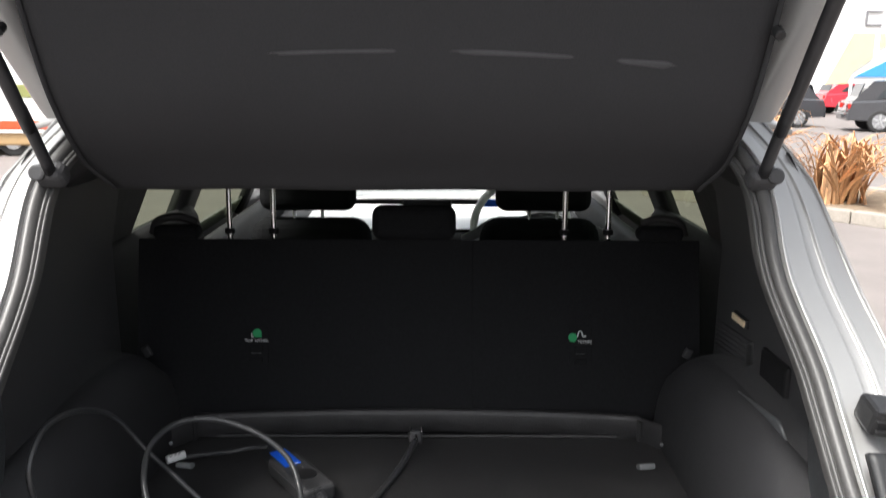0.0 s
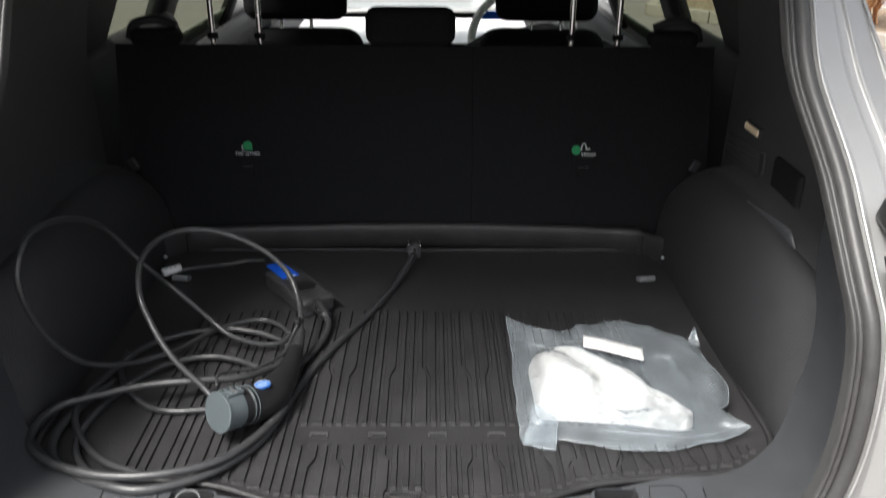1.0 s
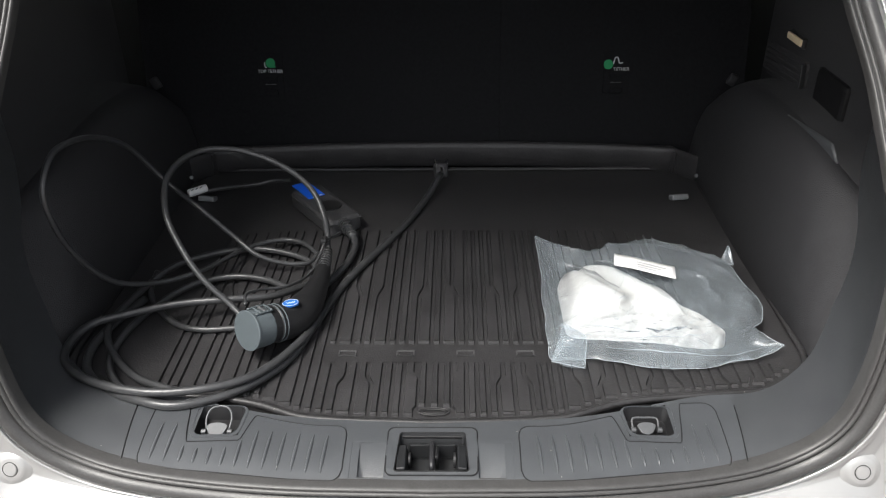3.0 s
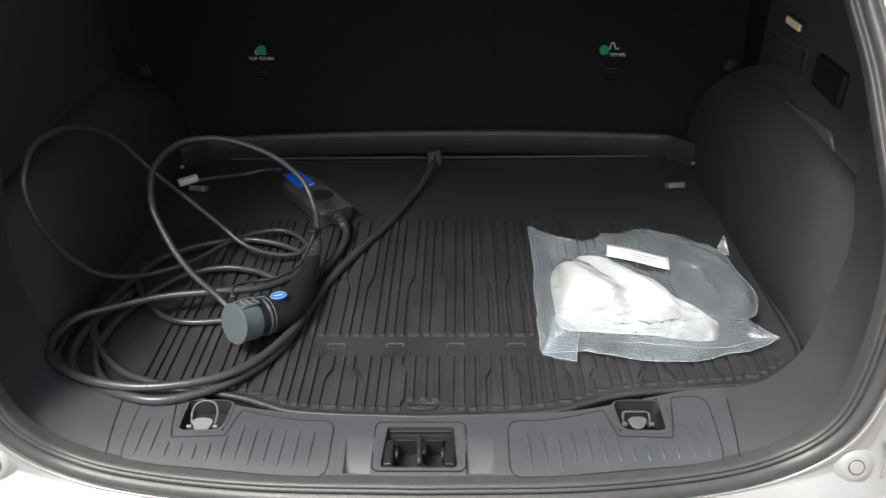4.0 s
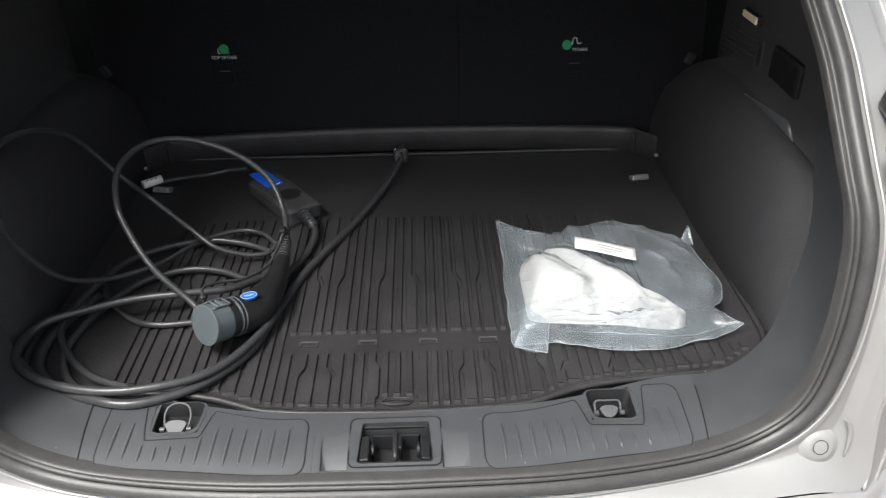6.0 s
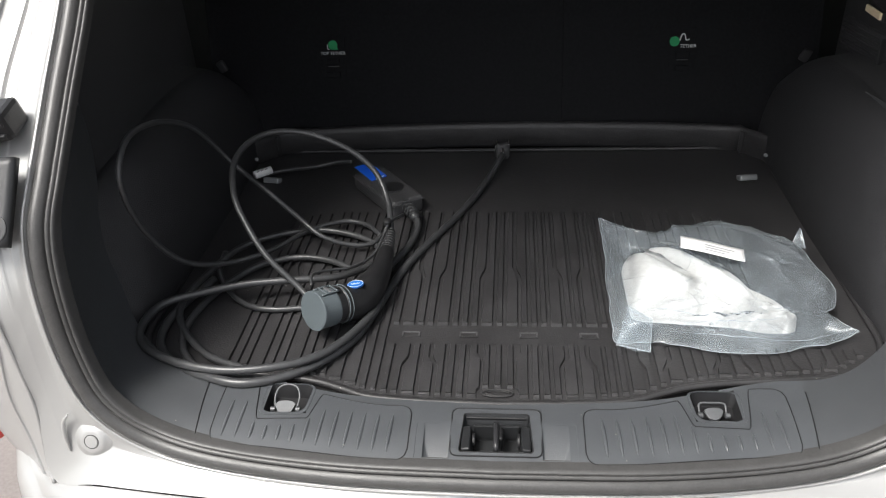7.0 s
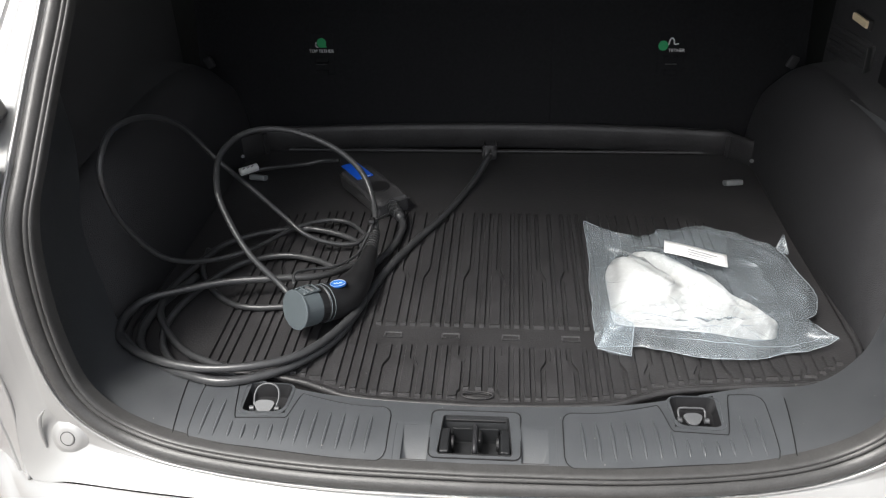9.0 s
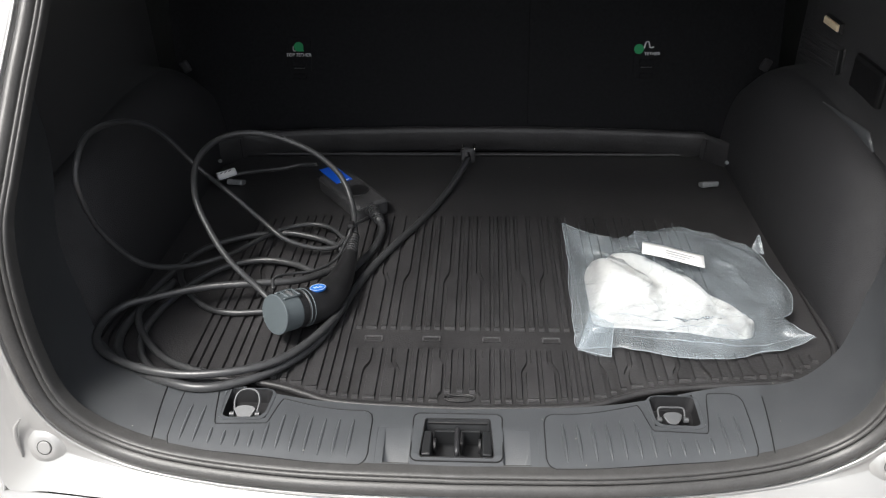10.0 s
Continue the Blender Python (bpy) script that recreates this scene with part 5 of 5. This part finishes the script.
part("cord_clip", block(-0.2000, 0.4445, 0.817, 0.012, 0.016, 0.010, 0.003), M_BLACK, kit)

# ---- plastic bag ----
bag = thing("plastic_bag", (0.33, 0.32, 0.75), "clear plastic bag holding white paper packing, lying on the mat", "plastic bag")


def film(name):
    """Thin polythene: mostly clear, a milky share and a sharp gloss that follows the folds."""
    m = bpy.data.materials.new(name)
    m.use_nodes = True
    n, l = m.node_tree.nodes, m.node_tree.links
    co = n.new("ShaderNodeTexCoord")
    no = n.new("ShaderNodeTexNoise")
    no.inputs["Scale"].default_value, no.inputs["Detail"].default_value = 14, 2
    l.new(co.outputs["Object"], no.inputs["Vector"])
    mr = n.new("ShaderNodeMapRange")
    mr.inputs["From Min"].default_value, mr.inputs["From Max"].default_value = 0.35, 0.72
    mr.inputs["To Min"].default_value, mr.inputs["To Max"].default_value = 0.10, 0.20
    l.new(no.outputs["Fac"], mr.inputs["Value"])
    # glints along the creases, put into the colour as thin bent milky lines
    cr = n.new("ShaderNodeTexVoronoi")
    cr.feature = "DISTANCE_TO_EDGE"
    cr.inputs["Scale"].default_value = 10
    l.new(co.outputs["Object"], cr.inputs["Vector"])
    near = n.new("ShaderNodeMath")
    near.operation = "LESS_THAN"
    near.inputs[1].default_value = 0.006
    l.new(cr.outputs["Distance"], near.inputs[0])
    add = n.new("ShaderNodeMath")
    add.operation = "MULTIPLY_ADD"
    add.inputs[1].default_value = 0.13
    l.new(near.outputs[0], add.inputs[0])
    l.new(mr.outputs["Result"], add.inputs[2])
    bp = n.new("ShaderNodeBump")
    bp.inputs["Strength"].default_value, bp.inputs["Distance"].default_value = 0.04, 0.004
    l.new(no.outputs["Fac"], bp.inputs["Height"])
    tr = n.new("ShaderNodeBsdfTransparent")
    tr.inputs["Color"].default_value = (0.95, 0.965, 0.975, 1)
    milk = n.new("ShaderNodeBsdfDiffuse")
    milk.inputs["Color"].default_value = (0.52, 0.59, 0.64, 1)
    shine = n.new("ShaderNodeBsdfGlossy")
    shine.inputs["Color"].default_value = (0.9, 0.9, 0.9, 1)
    shine.inputs["Roughness"].default_value = 0.24
    l.new(bp.outputs["Normal"], shine.inputs["Normal"])
    m1, m2 = n.new("ShaderNodeMixShader"), n.new("ShaderNodeMixShader")
    l.new(add.outputs[0], m1.inputs["Fac"])
    l.new(tr.outputs[0], m1.inputs[1])
    l.new(milk.outputs[0], m1.inputs[2])
    lw = n.new("ShaderNodeFresnel")
    lw.inputs["IOR"].default_value = 1.5
    soft = n.new("ShaderNodeMath")
    soft.operation = "MULTIPLY"
    soft.inputs[1].default_value = 0.75
    l.new(lw.outputs["Fac"], soft.inputs[0])
    l.new(soft.outputs[0], m2.inputs["Fac"])
    l.new(m1.outputs[0], m2.inputs[1])
    l.new(shine.outputs[0], m2.inputs[2])
    n.remove(n["Principled BSDF"])
    l.new(m2.outputs[0], n["Material Output"].inputs["Surface"])
    return m


M_FILM = film("clear_film")
M_PAPER = mat("white_packing", (0.62, 0.61, 0.59), 0.85, 0, 22, 0.18, 0.7)


def up_facing(P):
    """Turns a grid of points so that its faces look up."""
    P = np.array(P)
    z = np.cross(P[0, 1] - P[0, 0], P[1, 0] - P[0, 0])[2]
    return P if z > 0 else np.swapaxes(P, 0, 1)


EDGES = [spline(p, 121) for p in (
    [(.173, .186, .757), (.230, .190, .757), (.273, .181, .757), (.337, .166, .757), (.396, .170, .757), (.441, .182, .757), (.486, .194, .758), (.525, .207, .768)],
    [(.172, .487, .799), (.238, .464, .788), (.266, .446, .790), (.295, .452, .797), (.356, .459, .800), (.412, .443, .796), (.487, .415, .788)],
    [(.173, .186, .757), (.170, .227, .768), (.172, .301, .772), (.177, .409, .774), (.172, .487, .799)],
    [(.525, .207, .768), (.496, .228, .774), (.486, .243, .775), (.502, .256, .780), (.511, .285, .784), (.512, .316, .785), (.503, .362, .787), (.497, .395, .790), (.487, .415, .788)])]


def bag_at(u, v):
    """A patch between the bag's four edges; u across, v from the front (0) to the back (1)."""
    a, b = min(1.0, max(0.0, u)) * 120, min(1.0, max(0.0, v)) * 120
    i, j = min(119, int(a)), min(119, int(b))
    f, k, l, r = [e[n] + (e[n + 1] - e[n]) * (w - n) for e, n, w in zip(EDGES, (i, i, j, j), (a, a, b, b))]
    fl, fr, bl, br = EDGES[0][0], EDGES[0][-1], EDGES[1][0], EDGES[1][-1]
    return (1 - v) * f + v * k + (1 - u) * l + u * r - (1 - u) * (1 - v) * fl - u * (1 - v) * fr - (1 - u) * v * bl - u * v * br


def bag_place(u, v):
    return Vector(bag_at(u, v)[:2])


def packing(x, y):
    """Height of the packing above the mat: a broad mound cut off aslant, with two soft dips and a lower tail."""
    back = float(np.interp(x, [0.19, 0.215, 0.25, 0.305, 0.351, 0.395, 0.43], [0.375, 0.408, 0.418, 0.400, 0.352, 0.285, 0.225]))
    front_y = 0.246 - 0.10 * max(0.0, x - 0.20)
    s, w = (x - 0.323) / 0.120, (y - (back + front_y) / 2) / max(0.01, (back - front_y) / 2)
    a = max(0.0, 1 - abs(s) ** 5) ** 0.45 * max(0.0, 1 - abs(w) ** 3.0) ** 0.5
    b = max(0.0, 1 - abs((x - 0.404) / 0.040) ** 2.4 - abs((y - 0.240) / 0.022) ** 2.4) ** 0.5
    # a long valley between the two lobes, a grey hollow behind the right one, a pinch at the front
    fold = 0.026 * math.exp(-((0.85 * (x - 0.272) + 0.53 * (y - 0.335)) / 0.016) ** 2) * smooth01(0.25, 0.33, y)
    fold += 0.042 * math.exp(-((x - 0.316) / 0.022) ** 2 - ((y - 0.250) / 0.022) ** 2)
    fold += 0.024 * math.exp(-((0.80 * (x - 0.352) + 0.60 * (y - 0.315)) / 0.016) ** 2)
    fold += 0.010 * math.exp(-((x - 0.385) / 0.012) ** 2)
    q = Vector((x * 20, y * 17, 9.2))
    return max(0.068 * a - fold * a, 0.034 * b) + (0.003 * noise.noise(q) + 0.0016 * noise.noise(q * 2.7)) * max(a, b)


def content(u, v):
    p = bag_place(u, v)
    return packing(p.x, p.y)


def swell(u, v):
    """The film's own height where it stands clear of the packing."""
    bump = max(0.0, 16 * u * (1 - u) * v * (1 - v))
    return bag_at(u, v)[2] - 0.7565 + 0.038 * bump ** 0.55


def crumple(u, v):
    """Folds of the film: long creases and, over the front of the packing, small sharp ones."""
    q = Vector((u * 5.0 + v * 2.2, v * 7.0 - u * 1.6, 3.1))
    long_ = (1 - abs(noise.noise(q))) ** 6
    mid = (1 - abs(noise.noise(q * 2.1))) ** 5
    tiny = 1 - 2.2 * abs(noise.noise(q * 3.4)) - 0.8 * abs(noise.noise(q * 7.3))
    busy = math.exp(-((u - 0.52) / 0.20) ** 2 - ((v - 0.22) / 0.16) ** 2)
    loose = 1 - smooth01(0.02, 0.045, content(u, v))
    return (0.0015 + 0.0045 * loose) * long_ + (0.0006 + 0.0014 * loose) * mid + 0.0055 * busy * tiny + 0.007 * max(0.0, 1 - abs(v - 0.13 - 0.04 * math.sin(3.2 * u)) / 0.03) * smooth01(0.1, 0.25, u)


def film_height(u, v):
    edge = max(0.0, min(1.0, min(u, 1 - u, v, 1 - v) / 0.06))
    rise = bag_at(u, v)[2] - 0.7565
    return 0.7565 + rise + (max(content(u, v) + 0.004, swell(u, v)) - rise) * min(1.0, edge * 1.2) + crumple(u, v) * (0.25 + 0.75 * edge)


NB = 160
P = []
for i in range(NB):
    row = []
    for j in range(NB):
        u, v = i / (NB - 1), j / (NB - 1)
        p = bag_place(u, v)
        q = Vector((u * 9, v * 9, 1.7))
        row.append((p.x + 0.004 * noise.noise(q), p.y + 0.005 * noise.noise(q * 1.3), film_height(u, v)))
    P.append(row)
sheet("film_top", up_facing(P), M_FILM, bag, "crumpled clear film")
under = []
for i in range(0, NB, 4):
    row = []
    for j in range(0, NB, 4):
        u, v = i / (NB - 4), j / (NB - 4)
        p = bag_at(u, v)
        side = max(0.0, min(1.0, min(u, 1 - u, v, 1 - v) / 0.10))
        row.append((p[0], p[1], p[2] + (0.7552 - p[2]) * math.sin(side * math.pi / 2)))
    under.append(row)
sheet("film_underside", up_facing(under), M_FILM, bag)
core = []
extent = []
for i in range(180):
    ang = 2 * math.pi * i / 180
    reach = 0.02
    while packing(0.300 + reach * math.cos(ang), 0.282 + reach * math.sin(ang)) > 0.0015 and reach < 0.2:
        reach += 0.001
    extent.append(reach)
for _ in range(6):
    extent = [(extent[k - 1] + extent[k] + extent[(k + 1) % 180]) / 3 for k in range(180)]
for i in range(181):
    ang = 2 * math.pi * i / 180
    row = []
    for j in range(71):
        r = extent[i % 180] * (j / 70) ** 0.8
        x, y = 0.300 + r * math.cos(ang), 0.282 + r * math.sin(ang)
        row.append((x, y, 0.7545 + max(0.0, packing(x, y) - 0.003) * (1 if j < 70 else 0)))
    core.append(row)
sheet("white_packing", core, M_PAPER, bag, "white paper packing inside the bag")
# pale lines along the film's rim and sharp creases, painting their bright glints
M_FILMEDGE = mat("pale_film_line", (0.36, 0.40, 0.43), 0.25, 0, 30, 0.1, 0.0)
rim = [P[i][0] for i in range(NB)] + [P[-1][j] for j in range(1, NB)] + [P[i][-1] for i in range(NB - 2, -1, -1)] + [P[0][j] for j in range(NB - 2, -1, -1)]
part("sealed_edge", tube(rim[::2], 0.00035, raw=True, sides=6), M_FILMEDGE, bag, smooth=True)
rnd = random.Random(5)
for k in range(48):
    u, v = rnd.gauss(0.52, 0.17), rnd.gauss(0.20, 0.07)
    turn, span = rnd.uniform(-0.9, 1.1), rnd.uniform(0.02, 0.07)
    line = []
    for q in np.linspace(-0.5, 0.5, 7):
        uu, vv = u + span * q * math.cos(turn) * (1 + 0.2 * q), v + span * q * math.sin(turn) * 1.4
        if 0.03 < uu < 0.97 and 0.03 < vv < 0.97:
            p = bag_place(uu, vv)
            line.append((p.x, p.y, film_height(uu, vv) + 0.0006))
    if len(line) > 4:
        part("film_crease", tube(line, [0.0001, 0.00032, 0.0001], 12, 5), M_FILMEDGE, bag)
# long pale lines that paint the bright folds along the front
for u0, u1, v0, v1 in ((0.22, 0.97, 0.055, 0.03), (0.08, 0.66, 0.25, 0.16), (0.30, 0.80, 0.13, 0.15), (0.03, 0.20, 0.30, 0.10)):
    line = []
    for a in np.linspace(0, 1, 26):
        uu, vv = u0 + (u1 - u0) * a, v0 + (v1 - v0) * a + 0.012 * math.sin(7 * a)
        p = bag_place(uu, vv)
        line.append((p.x, p.y, film_height(uu, vv) + 0.0008))
    part("film_crease", tube(line, [0.0001, 0.0005, 0.0004, 0.0001], 30, 5), M_FILMEDGE, bag)
# corner folded over at the front, two layers of film, and a small tip standing up at the back
for corners in (((0.195, 0.236, 0.790), (0.228, 0.216, 0.779), (0.219, 0.162, 0.760), (0.172, 0.178, 0.760)),
                ((0.478, 0.404, 0.795), (0.500, 0.398, 0.792), (0.4955, 0.420, 0.814), (0.493, 0.423, 0.815))):
    A, B, C, D = [Vector(c) for c in corners]
    for lift in (0.0, 0.0016):
        flap = []
        for b in np.linspace(0, 1, 13):
            row = []
            for a in np.linspace(0, 1, 13):
                p = A.lerp(B, a).lerp(D.lerp(C, a), b)
                p.z += lift + 0.0025 * math.sin(5 * a + 2 * b) * a * (1 - a) * 4 * b
                row.append(p)
            flap.append(row)
        sheet("film_flap", up_facing(flap), M_FILM, bag)
    # Pale lines drawn for the bright edges of the flap.
    for ends in ((B, C), (D, C)):
        part("film_crease", tube([e + Vector((0, 0, 0.002)) for e in ends], 0.0004, 6, 5), M_FILMEDGE, bag)
# paper slip on the film
slip = []
for a in np.linspace(0, 1, 14):
    row = []
    for b in np.linspace(0, 1, 6):
        x, y = 0.282 + 0.091 * a + 0.006 * b, 0.327 - 0.033 * a + 0.035 * b
        row.append((x, y, 0.8375 - 0.004 * a + 0.001 * math.sin(5 * a)))
    slip.append(row)
sl = sheet("paper_slip", slip, M_WHITE, bag, "white printed slip on the bag", thick=0.001)
for k in range(3):
    p0 = Vector(slip[5][1 + k]) + Vector((0, 0, 0.0015))
    p1 = Vector(slip[9 + k][1 + k]) + Vector((0, 0, 0.0015))
    part("print_bar", tube([p0, p1], 0.0004, 4, 6), M_SIGN, sl)
